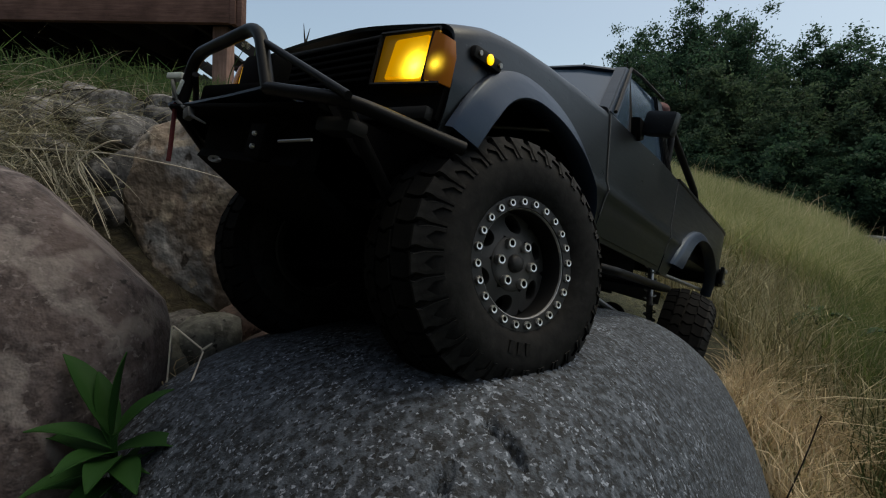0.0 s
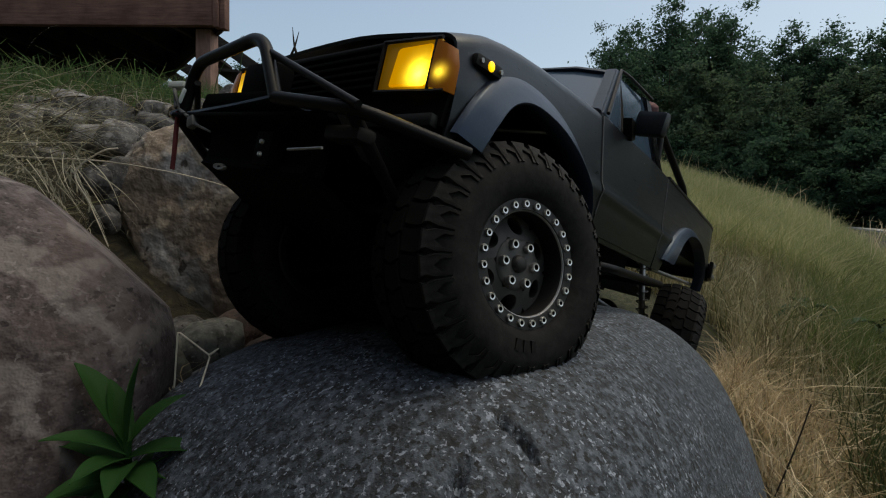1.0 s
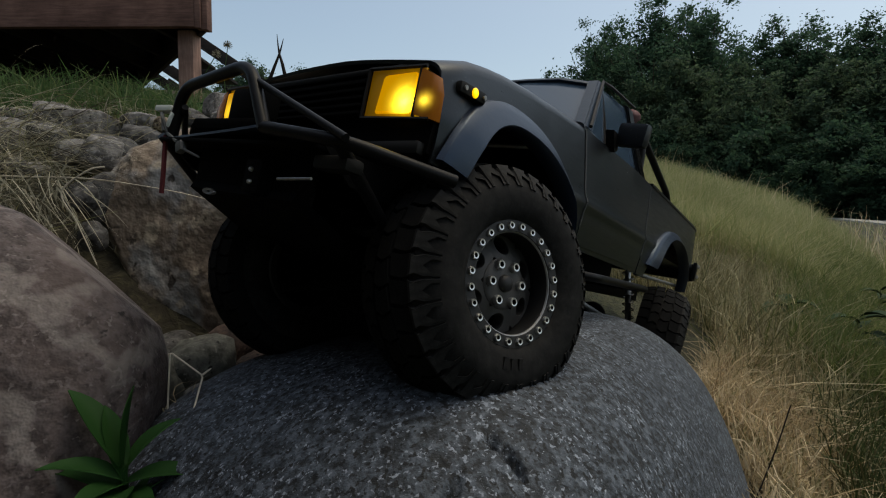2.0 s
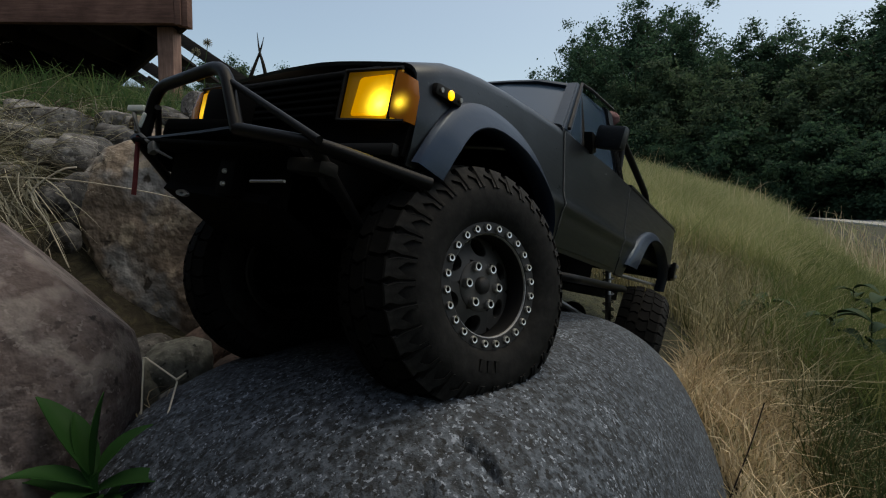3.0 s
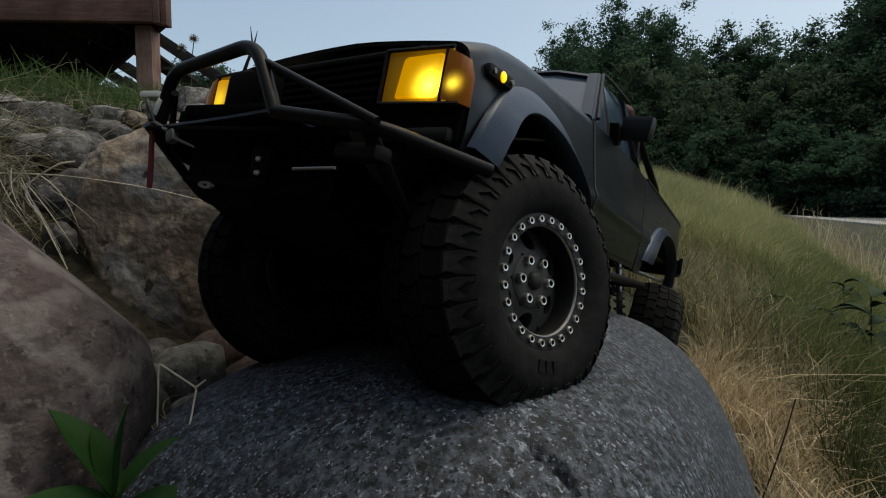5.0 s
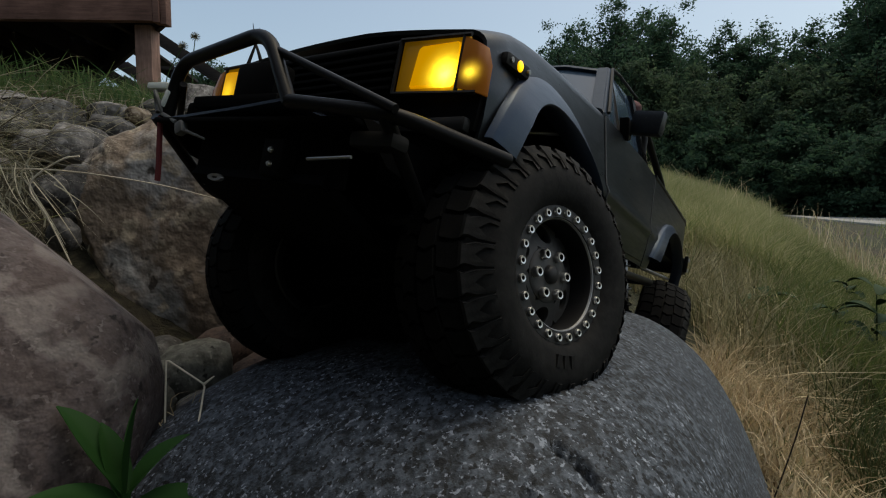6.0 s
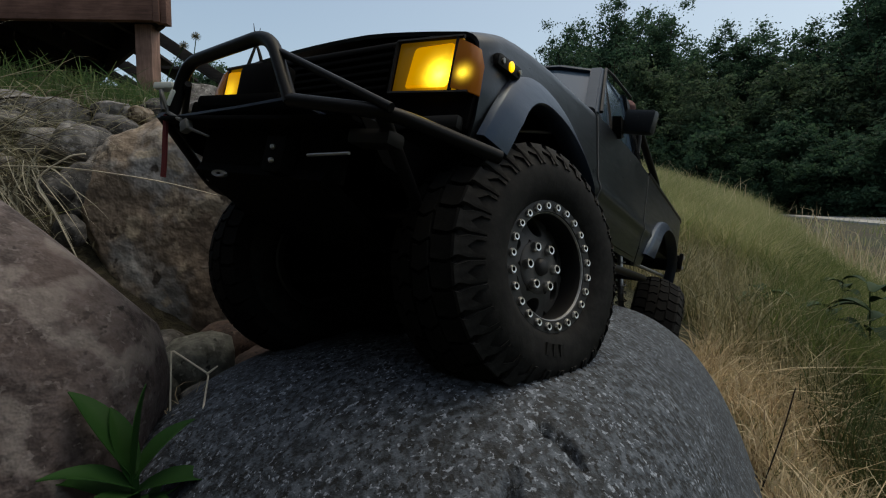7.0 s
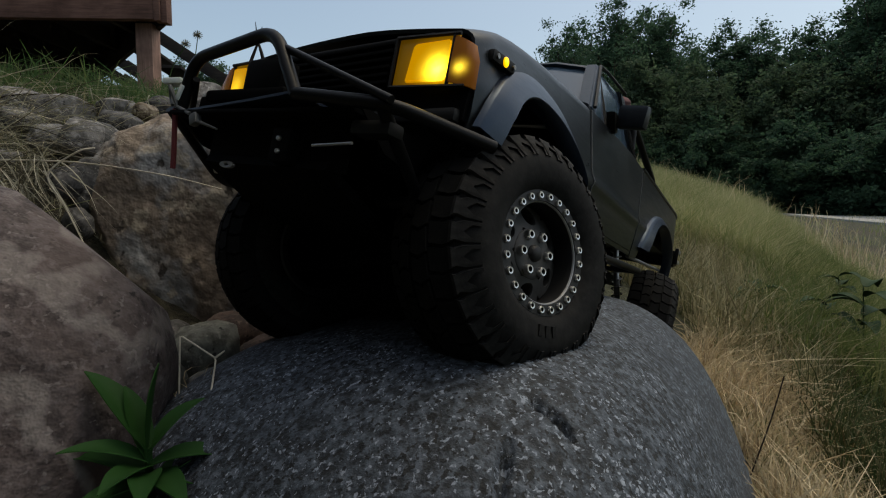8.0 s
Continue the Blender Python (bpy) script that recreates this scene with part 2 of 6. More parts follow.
M_SOIL = soil_material()
M_RUBBER = rubber_material()
M_TREAD = tread_material()
M_LUG = lug_material()
M_BODY = paint_material("matte_black_body", (0.0110, 0.0128, 0.0155), 0.21, 0.40, 0.33)
M_FLARE = paint_material("grey_flare_plastic", (0.017, 0.0240, 0.0430), 0.24, 0.40, 0.48, (0.56, 0.76, 1.0))
# the pillars' blue is reflected sky, put into the base colour
M_PILLAR = paint_material("satin_pillar_paint", (0.026, 0.040, 0.064), 0.34, 0.50, 0.20, (0.56, 0.76, 1.0))
M_TRIM = plastic_material("black_trim", (0.006, 0.006, 0.006), 0.5, 0.7, 0.25, 0.04)
M_STEEL_BLACK = plastic_material("black_powder_coat", (0.004, 0.004, 0.0045), 0.34, 0.50, 0.14, 0.02)
M_UNDER = plastic_material("underbody_black", (0.0025, 0.0025, 0.0027), 0.7, 0.9, 0.05, 0.01)
M_RIM = plastic_material("matte_black_rim", (0.012, 0.012, 0.013), 0.42, 0.62, 0.32, 0.05)
M_SPOKE = plastic_material("dusty_black_spokes", (0.036, 0.0355, 0.035), 0.45, 0.7, 0.45, 0.12)
M_SILVER = metal_material("bright_steel", (0.62, 0.62, 0.62), 0.32)
M_DULL = metal_material("dull_steel", (0.35, 0.35, 0.35), 0.45)
M_MID_GREY = plastic_material("worn_grey_edge", (0.085, 0.088, 0.090), 0.5, 0.7, 0.4, 0.2)
M_GLASS = glass_material()
M_DECK = wood_material("stained_deck_timber", (0.128, 0.072, 0.060), (0.262, 0.150, 0.120))
M_POST = wood_material("stained_post_timber", (0.21, 0.130, 0.105), (0.41, 0.258, 0.205), (12, 12, 1))
# near-black timber: the shade below the deck is put into its colour
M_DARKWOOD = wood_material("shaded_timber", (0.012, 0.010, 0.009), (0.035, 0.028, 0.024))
M_DRY = blade_material("dry_grass", (0.46, 0.40, 0.25), (0.68, 0.61, 0.43), (0.15, 0.13, 0.075), (0.56, 0.50, 0.32), (0.11, 0.13, 0.055), (0.31, 0.28, 0.16), through_light=0.25)
M_GREEN = blade_material("green_grass", (0.13, 0.175, 0.06), (0.19, 0.225, 0.085), (0.09, 0.135, 0.045), (0.25, 0.26, 0.12))
M_FIELD = blade_material("meadow_grass", (0.31, 0.335, 0.155), (0.46, 0.44, 0.24), (0.21, 0.275, 0.110), (0.60, 0.54, 0.34))
# green grass with the near right corner's shade put into its colours
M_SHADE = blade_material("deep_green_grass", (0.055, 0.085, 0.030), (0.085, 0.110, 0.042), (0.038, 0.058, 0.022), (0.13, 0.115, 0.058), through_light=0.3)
M_BLEACHED = blade_material("bleached_grass", (0.66, 0.53, 0.36), (0.88, 0.76, 0.57), (0.30, 0.22, 0.14), (0.78, 0.66, 0.48), (0.54, 0.425, 0.28), through_light=0.3)
M_BANK = blade_material("bank_grass", (0.070, 0.135, 0.050), (0.105, 0.175, 0.065), (0.048, 0.090, 0.034), (0.15, 0.19, 0.085))
M_STRAW = blade_material("straw", (0.44, 0.41, 0.33), (0.66, 0.62, 0.52), (0.22, 0.195, 0.145), (0.10, 0.082, 0.06), through_light=0.2)
M_ARCH = blade_material("arching_blades", (0.42, 0.38, 0.24), (0.26, 0.26, 0.13), (0.56, 0.52, 0.38), (0.14, 0.15, 0.07), through_light=0.3)
M_PLANT = blade_material("weed_leaf", (0.034, 0.110, 0.026), (0.046, 0.140, 0.034), (0.026, 0.085, 0.022))
M_WEED = blade_material("dark_weed_leaf", (0.040, 0.082, 0.034), (0.052, 0.100, 0.042), (0.032, 0.065, 0.030), through_light=0.3)
M_LEAF = blade_material("tree_leaves", (0.048, 0.096, 0.060), (0.058, 0.114, 0.070), (0.042, 0.084, 0.053), (0.070, 0.126, 0.079), through_light=0.6)
M_LEAF2 = blade_material("paler_tree_leaves", (0.074, 0.120, 0.074), (0.088, 0.138, 0.084), (0.062, 0.100, 0.063), (0.098, 0.144, 0.090), through_light=0.6)
M_BARK = wood_material("bark", (0.03, 0.022, 0.016), (0.09, 0.07, 0.05), (8, 8, 1))


# ---- shapes ----
def link(name, bm, mat, smooth=True):
    bmesh.ops.recalc_face_normals(bm, faces=bm.faces)
    me = bpy.data.meshes.new(name)
    bm.to_mesh(me)
    bm.free()
    if smooth:
        me.polygons.foreach_set("use_smooth", [True] * len(me.polygons))
        me.set_sharp_from_angle(angle=radians(38))
    me.materials.append(mat)
    return new(name, me)


def part(name, bm, mat, parent, label="", smooth=True):
    ob = link(name, bm, mat, smooth)
    ob.parent = parent
    return tagged(ob, label) if label else ob


def share(name, mesh, parent, m, label=""):
    """A part on a mesh that its alike pieces share."""
    ob = new(name, mesh)
    ob.parent = parent
    ob.matrix_local = m
    return tagged(ob, label) if label else ob


def box(bm, c, s, bevel=0.0, turn=None):
    m = Matrix.LocRotScale(Vector(c), turn, Vector(s))
    r = bmesh.ops.create_cube(bm, size=1.0, matrix=m)
    if bevel:
        es = list({e for v in r["verts"] for e in v.link_edges})
        bmesh.ops.bevel(bm, geom=es, offset=bevel, segments=2, affect="EDGES", profile=0.6)
    return bm


def spline(points, n=8):
    """A smooth line through the points."""
    p = [Vector(q) for q in points]
    p = [2 * p[0] - p[1], *p, 2 * p[-1] - p[-2]]
    out = []
    for i in range(1, len(p) - 2):
        for k in range(n):
            t = k / n
            a, b, c, d = p[i - 1 : i + 3]
            out.append(0.5 * (2 * b + (c - a) * t + (2 * a - 5 * b + 4 * c - d) * t * t + (3 * b - a - 3 * c + d) * t ** 3))
    return out + [p[-2]]


def bend(points, radius, n=5):
    """Straight runs between the points, with each corner rounded."""
    p = [Vector(q) for q in points]
    out = [p[0]]
    for a, b, c in zip(p, p[1:], p[2:]):
        r = min(radius, (a - b).length * 0.45, (c - b).length * 0.45)
        s, e = b + (a - b).normalized() * r, b + (c - b).normalized() * r
        out += [s.lerp(b, k / n).lerp(b.lerp(e, k / n), k / n) for k in range(n + 1)]
    return out + [p[-1]]


def tube(bm, pts, radius, seg=10, end=None):
    """A round bar along the points; end: the radius at its far end."""
    pts = [Vector(p) for p in pts]
    ways = [(pts[min(i + 1, len(pts) - 1)] - pts[max(i - 1, 0)]).normalized() for i in range(len(pts))]
    side = ways[0].orthogonal().normalized()
    rings = []
    for i, (p, w) in enumerate(zip(pts, ways)):
        side = (side - w * side.dot(w)).normalized()
        up = w.cross(side)
        r = radius if end is None else radius + (end - radius) * i / (len(pts) - 1)
        rings.append([bm.verts.new(p + (side * math.cos(a) + up * math.sin(a)) * r) for a in (2 * math.pi * k / seg for k in range(seg))])
    for a, b in zip(rings, rings[1:]):
        for k in range(seg):
            bm.faces.new((a[k], a[(k + 1) % seg], b[(k + 1) % seg], b[k]))
    bm.faces.new(rings[0][::-1])
    bm.faces.new(rings[-1])
    return bm


def lathe(bm, profile, seg=48, closed=False):
    """Turns (radius, y) round the y axis."""
    rings = []
    for r, y in profile:
        if r < 1e-6:
            rings.append([bm.verts.new((0, y, 0))])
        else:
            rings.append([bm.verts.new((r * math.cos(2 * math.pi * k / seg), y, r * math.sin(2 * math.pi * k / seg))) for k in range(seg)])
    pairs = list(zip(rings, rings[1:])) + ([(rings[-1], rings[0])] if closed else [])
    for a, b in pairs:
        for k in range(seg):
            j = (k + 1) % seg
            if len(a) == 1:
                bm.faces.new((a[0], b[k], b[j]))
            elif len(b) == 1:
                bm.faces.new((a[k], a[j], b[0]))
            else:
                bm.faces.new((a[k], a[j], b[j], b[k]))
    return bm


def loft(bm, rows, close=False):
    """Skins rows of points that have the same count."""
    vs = [[bm.verts.new(p) for p in row] for row in rows]
    for a, b in zip(vs, vs[1:]):
        n = len(a)
        for k in range(n if close else n - 1):
            j = (k + 1) % n
            bm.faces.new((a[k], a[j], b[j], b[k]))
    return vs


def slab(bm, outline, y0, y1, axis=1):
    """A plate: an outline in the plane across the axis, from y0 to y1."""
    def at(a, b, c):
        return (a, c, b) if axis == 1 else (c, a, b) if axis == 0 else (a, b, c)
    v0 = [bm.verts.new(at(a, b, y0)) for a, b in outline]
    v1 = [bm.verts.new(at(a, b, y1)) for a, b in outline]
    n = len(outline)
    bm.faces.new(v0)
    bm.faces.new(v1[::-1])
    for k in range(n):
        bm.faces.new((v0[k], v1[k], v1[(k + 1) % n], v0[(k + 1) % n]))
    return bm


def solid(bm, thick):
    """Gives a skin thickness inwards."""
    bmesh.ops.recalc_face_normals(bm, faces=bm.faces)
    bmesh.ops.solidify(bm, geom=bm.faces[:], thickness=thick)
    return bm


def sharp_power(v, p):
    return math.copysign(abs(v) ** p, v)


def boulder(name, at, axes, turn, power, rough, label, mat, rows=120, cols=200, seed=0.0, dents=(), facets=0.0, cuts=0, depth=(0.80, 0.95), pits=0.0, shaves=(), focus=None):
    """A rounded block of stone with uneven faces. dents: grooves along short lines (place, place, half width, depth);
    shaves: broken-off flat faces (place, direction); focus: a place round which the mesh is finer."""
    turn = Euler([radians(a) for a in turn]).to_matrix()
    at = Vector(at)
    verts, faces = [], []
    size = sum(axes) / 3
    pick = random.Random(int(seed * 100) + 17)
    planes = []
    for _ in range(cuts):
        m = Vector((pick.gauss(0, 1), pick.gauss(0, 1), pick.gauss(0, 1))).normalized()
        r = power / (power - 1)
        planes.append((m, sum(abs(c) ** r for c in m) ** (1 / r) * pick.uniform(*depth)))
    u0 = w0 = dense = 0.0
    if focus:
        d = turn.transposed() @ (focus - at)
        d = Vector((d.x / axes[0], d.y / axes[1], d.z / axes[2])).normalized()
        u0, w0, dense = math.asin(d.z), math.atan2(d.y, d.x), 0.62
    for i in range(rows + 1):
        u = math.pi * (i / rows - 0.5)
        u -= dense * 0.5 * (math.sin(2 * (u - u0)) + math.sin(2 * u0)) * math.cos(u)
        for j in range(cols):
            w = 2 * math.pi * j / cols
            w -= dense * math.sin(w - w0)
            d = Vector((math.cos(u) * math.cos(w), math.cos(u) * math.sin(w), math.sin(u)))
            k = sum(abs(c) ** power for c in d) ** (-1.0 / power)
            d = d * k
            for m, o in planes:
                d -= m * max(0.0, d.dot(m) - o) * 0.92
            p = turn @ Vector((d.x * axes[0], d.y * axes[1], d.z * axes[2]))
            n = p.normalized()
            q = p / size + Vector((seed, seed * 1.7, -seed))
            h = noise.fractal(q * 1.6, 1.0, 2.0, 3) * rough * 0.5
            h += noise.fractal(q * 6.0, 0.9, 2.1, 4) * rough * 0.16
            if facets:
                h -= facets * abs(noise.noise(q * 2.3 + Vector((7, 3, 1)))) * 1.2
            if pits:
                h -= pits * max(0.0, noise.noise(q * 13.0 + Vector((2, 9, 4))) - 0.12) + pits * 0.6 * abs(noise.noise(q * 6.0))
            p = p + n * h * size
            for spot, way in shaves:
                p -= way * max(0.0, (p + at - spot).dot(way)) * 0.88
            wp = p + at
            for a, b, half, deep in dents:
                ab = b - a
                t = max(0.0, min(1.0, (wp - a).dot(ab) / ab.length_squared))
                off = wp - a - ab * t
                off -= n * off.dot(n)
                dist = off.length + noise.noise(wp * 300) * half * 0.4
                if dist < half * 2.5:
                    p -= n * deep * math.exp(-((dist / half) ** 2) * 1.6)
            verts.append(p)
    for i in range(rows):
        for j in range(cols):
            a, b = i * cols + j, i * cols + (j + 1) % cols
            faces.append((a, b, b + cols, a + cols))
    me = bpy.data.meshes.new(name)
    me.from_pydata([tuple(v) for v in verts], [], faces)
    me.polygons.foreach_set("use_smooth", [True] * len(me.polygons))
    me.materials.append(mat)
    ob = new(name, me)
    ob.location = at
    return tagged(ob, label, "boulder" if size > 0.08 else "stone")


def strips(name, roots, tips, bends, widths, mat, joints=4):
    """Many thin blades in one mesh: each a tapering strip from root to tip that sags by its bend."""
    n = len(roots)
    t = np.linspace(0, 1, joints)[None, :, None]
    mid = roots[:, None] * (1 - t) + tips[:, None] * t + bends[:, None] * (t * (1 - t) * 4)
    way = tips - roots
    turn = np.random.uniform(0, 2 * np.pi, n)
    side = np.stack([np.cos(turn), np.sin(turn), 0 * turn], 1)
    side -= way * ((side * way).sum(1) / (way * way).sum(1))[:, None]
    side /= np.linalg.norm(side, axis=1)[:, None] + 1e-9
    taper = (1 - 0.85 * t ** 1.6)
    half = side[:, None] * (widths[:, None, None] * taper * 0.5)
    v = np.stack([mid - half, mid + half], 2).reshape(-1, 3)
    base = (np.arange(n) * joints * 2)[:, None]
    quad = np.array([[2 * k, 2 * k + 1, 2 * k + 3, 2 * k + 2] for k in range(joints - 1)]).ravel()[None]
    loops = (base + quad).ravel()
    nf = n * (joints - 1)
    me = bpy.data.meshes.new(name)
    me.vertices.add(len(v))
    me.vertices.foreach_set("co", v.ravel())
    me.loops.add(len(loops))
    me.loops.foreach_set("vertex_index", loops.astype(np.int32))
    me.polygons.add(nf)
    me.polygons.foreach_set("loop_start", (np.arange(nf) * 4).astype(np.int32))
    me.polygons.foreach_set("use_smooth", np.ones(nf, bool))
    me.update(calc_edges=True)
    me.materials.append(mat)
    return new(name, me)


# ---- land: a hillside that falls to the right, a paved road and woods beyond ----
FLAT = -0.10


def land(x, y):
    """The ground's height."""
    d = math.hypot(x, y)
    a = math.atan2(x, y)
    s = -0.19 + 0.425 * math.cos(a + radians(18))
    s -= 0.004 * min(30.0, max(0.0, math.degrees(a) - 40.0))
    s = max(s, -0.10)
    dc = min(d, 6.0)
    z = dc * s
    z += 0.17 * math.exp(-((x + 0.62) ** 2 + (y - 0.78) ** 2) / (2 * 0.33 ** 2))
    z += 0.074 * math.exp(-(((x + 0.30) / 0.12) ** 2 + ((y - 0.66) / 0.17) ** 2) / 2)
    z -= 0.050 * math.exp(-(((x + 0.20) / 0.06) ** 2 + ((y - 0.40) / 0.05) ** 2) / 2)
    z += 0.012 * noise.noise((x * 3.1, y * 3.1, 0.3)) * min(1.0, d)
    if d > 6.0:
        right = min(1.0, max(0.0, (math.degrees(a) + 8.0) / 18.0)) if abs(math.degrees(a)) < 150 else 1.0
        k = min(1.0, (d - 6.0) / (5.0 if right > 0.5 else 9.0))
        k = k * k * (3 - 2 * k)
        z = z * (1 - k) + (FLAT if right >= 1.0 else FLAT * right + 0.9 * (1 - right) * (1 - min(1.0, d / 60.0))) * k
    return z


def build_ground():
    rings = [0.0] + [0.06 * 1.075 ** k for k in range(132)]
    cols = 240
    verts = [(0, 0, land(0.001, 0.001))]
    faces = []
    for r in rings[1:]:
        for j in range(cols):
            a = 2 * math.pi * j / cols
            x, y = r * math.sin(a), r * math.cos(a)
            verts.append((x, y, land(x, y)))
    for j in range(cols):
        faces.append((0, 1 + (j + 1) % cols, 1 + j))
    for i in range(len(rings) - 2):
        for j in range(cols):
            a, b = 1 + i * cols + j, 1 + i * cols + (j + 1) % cols
            faces.append((a, b, b + cols, a + cols))
    me = bpy.data.meshes.new("ground")
    me.from_pydata(verts, [], faces)
    me.polygons.foreach_set("use_smooth", [True] * len(me.polygons))
    me.materials.append(M_SOIL)
    return tagged(new("ground", me), "grassy hillside of thatch and soil", "ground", kind="structure")


build_ground()


def asphalt_material():
    m, nt, b = material("asphalt", 0.8)
    v = place(nt, world_space=True)
    n = grain(nt, v, 40, 5, 0.7)
    w = grain(nt, v, 0.5, 4, 0.6)
    c = ramp(nt, n, (0.3, (0.10, 0.107, 0.118)), (0.7, (0.20, 0.21, 0.226)))
    nt.links.new(blend(nt, 1.0, c, ramp(nt, w, (0.3, (0.8, 0.8, 0.8)), (0.7, (1.15, 1.15, 1.15))), "MULTIPLY"), b.inputs["Base Color"])
    relief(nt, b, n, 0.5, 0.01)
    return m


def gravel_material():
    m, nt, b = material("pale_gravel", 0.95)
    v = place(nt, world_space=True)
    n = grain(nt, v, 9, 6, 0.75)
    nt.links.new(ramp(nt, n, (0.3, (0.22, 0.21, 0.19)), (0.7, (0.46, 0.45, 0.42))), b.inputs["Base Color"])
    relief(nt, b, n, 0.6, 0.03)
    return m


def ribbon(name, start, way, length, near, far, lift, mat, label, category):
    """A strip of ground beside the road's far edge, with a little camber."""
    s, w = Vector(start), Vector(way).normalized()
    side = Vector((w.y, -w.x))
    bm = bmesh.new()
    rows = []
    for i in range(61):
        p = s + w * (length * i / 60)
        row = []
        for k in range(7):
            o = near + (far - near) * k / 6
            q = p + side * (o + 0.06 * noise.noise((i * 0.7, k * 3.0, near)))
            row.append((q.x, q.y, FLAT + lift + 0.02 * math.sin(math.pi * k / 6)))
        rows.append(row)
    loft(bm, rows)
    solid(bm, 0.08)
    return tagged(link(name, bm, mat), label, category, kind="structure")


ROAD_AT, ROAD_WAY = (13.3 - 0.58 * 14, 11.3 - 0.815 * 14), (0.58, 0.815)
ribbon("road", ROAD_AT, ROAD_WAY, 90, 0.0, 6.5, 0.02, asphalt_material(), "grey asphalt road across the foot of the slope", "road")
ribbon("road_shoulder", ROAD_AT, ROAD_WAY, 90, -0.9, -0.02, 0.05, gravel_material(), "pale gravel shoulder along the road", "shoulder")

# ---- boulders and stones ----
CRACK = [Vector(p) for p in ((-0.0028, 0.1620, 0.1723), (0.0006, 0.1586, 0.1697), (0.0060, 0.1546, 0.1654), (0.0098, 0.1500, 0.1618), (-0.0139, 0.1462, 0.1626), (-0.0179, 0.1410, 0.1563), (-0.0207, 0.1350, 0.1499))]
B_PLACE, B_SIZE, B_LEAN, B_POWER = (0.0399, 0.2942, -0.2058), (0.2712, 0.1895, 0.3846), (-9.87, 5.06, 53.0), 3.70
boulder(
    "granite_boulder", B_PLACE, B_SIZE, B_LEAN, B_POWER, 0.005,
    "large rounded grey speckled granite boulder under the front wheel", M_BOULDER, 380, 600, 3.1,
    (
        (CRACK[0], CRACK[1], 0.0012, 0.0026), (CRACK[1], CRACK[2], 0.0018, 0.0060), (CRACK[2], CRACK[3], 0.0019, 0.0056),
        (CRACK[4], CRACK[5], 0.0018, 0.0050), (CRACK[5], CRACK[6], 0.0026, 0.0070),
    ),
    focus=CRACK[2],
)
boulder(
    "pink_boulder", (-0.3436, 0.2020, 0.0716), (0.1190, 0.0650, 0.2190), (-30.8, 33.3, -11.9), 3.0, 0.038,
    "weathered pinkish granite boulder with pale streaks", M_PINK, 160, 260, 8.4, facets=0.03, cuts=9, depth=(0.92, 0.99),
    shaves=((Vector((-0.2175, 0.24, 0.2448)), Vector((0.629, 0.378, 0.679)).normalized()),),
)
boulder(
    "tan_boulder", (-0.1800, 0.5060, 0.1330), (0.118, 0.088, 0.205), (0, -16, -3), 3.2, 0.07,
    "rough tan lichen-stained boulder behind the truck's bumper", M_TAN, 240, 360, 1.2, facets=0.06, cuts=14, depth=(0.82, 0.95), pits=0.030,
)
STONES = [
    # place, half sizes, turn about z, which stone
    ((-0.3265, 0.4990, 0.3020), (0.0185, 0.0180, 0.0200), 20, 1),
    ((-0.3309, 0.5330, 0.3110), (0.0165, 0.0160, 0.0140), 70, 0),
    ((-0.3030, 0.4600, 0.2590), (0.0190, 0.0160, 0.0250), 12, 0),
    ((-0.2969, 0.4260, 0.2280), (0.0090, 0.0110, 0.0130), 80, 0),
    ((-0.3253, 0.5680, 0.3280), (0.0240, 0.0170, 0.0135), 15, 0),
    ((-0.3122, 0.6000, 0.3470), (0.0130, 0.0130, 0.0100), 35, 4),
    ((-0.3260, 0.5990, 0.3470), (0.0070, 0.0080, 0.0090), 50, 2),
    ((-0.3110, 0.8000, 0.4030), (0.0310, 0.0280, 0.0240), 40, 2),
    ((-0.3987, 0.6080, 0.3450), (0.0310, 0.0240, 0.0180), 10, 2),
    ((-0.3518, 0.6200, 0.3500), (0.0260, 0.0200, 0.0115), 130, 1),
    ((-0.4672, 0.6560, 0.3600), (0.0260, 0.0220, 0.0180), 66, 1),
    ((-0.3085, 0.4330, 0.2610), (0.0120, 0.0120, 0.0130), 44, 0),
    ((-0.3651, 0.5160, 0.3060), (0.0170, 0.0160, 0.0130), 25, 1),
    ((-0.4250, 0.5750, 0.3300), (0.0200, 0.0170, 0.0130), 90, 0),
    ((-0.2750, 0.6900, 0.3700), (0.0180, 0.0160, 0.0140), 12, 1),
    ((-0.2500, 0.7600, 0.3850), (0.0200, 0.0180, 0.0160), 75, 2),
    ((-0.1756, 0.3480, 0.1360), (0.0260, 0.0200, 0.0260), 30, 5),
    ((-0.1960, 0.3300, 0.1300), (0.0170, 0.0150, 0.0240), 60, 5),
    ((-0.2250, 0.3900, 0.1250), (0.0300, 0.0260, 0.0300), 15, 0),
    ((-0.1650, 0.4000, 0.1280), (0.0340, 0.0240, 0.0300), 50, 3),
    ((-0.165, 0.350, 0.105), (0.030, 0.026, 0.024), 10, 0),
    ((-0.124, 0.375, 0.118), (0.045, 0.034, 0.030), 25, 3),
    # three dark stones added under the truck to cover a bright gap
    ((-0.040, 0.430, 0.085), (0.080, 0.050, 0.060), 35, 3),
    ((0.055, 0.500, 0.075), (0.070, 0.050, 0.055), 60, 0),
    ((-0.050, 0.480, 0.115), (0.065, 0.050, 0.055), 30, 0),
    ((-0.160, 0.318, 0.112), (0.024, 0.018, 0.026), 20, 0),
    ((-0.180, 0.300, 0.085), (0.030, 0.026, 0.024), 5, 0),
]
scatter = random.Random(9)
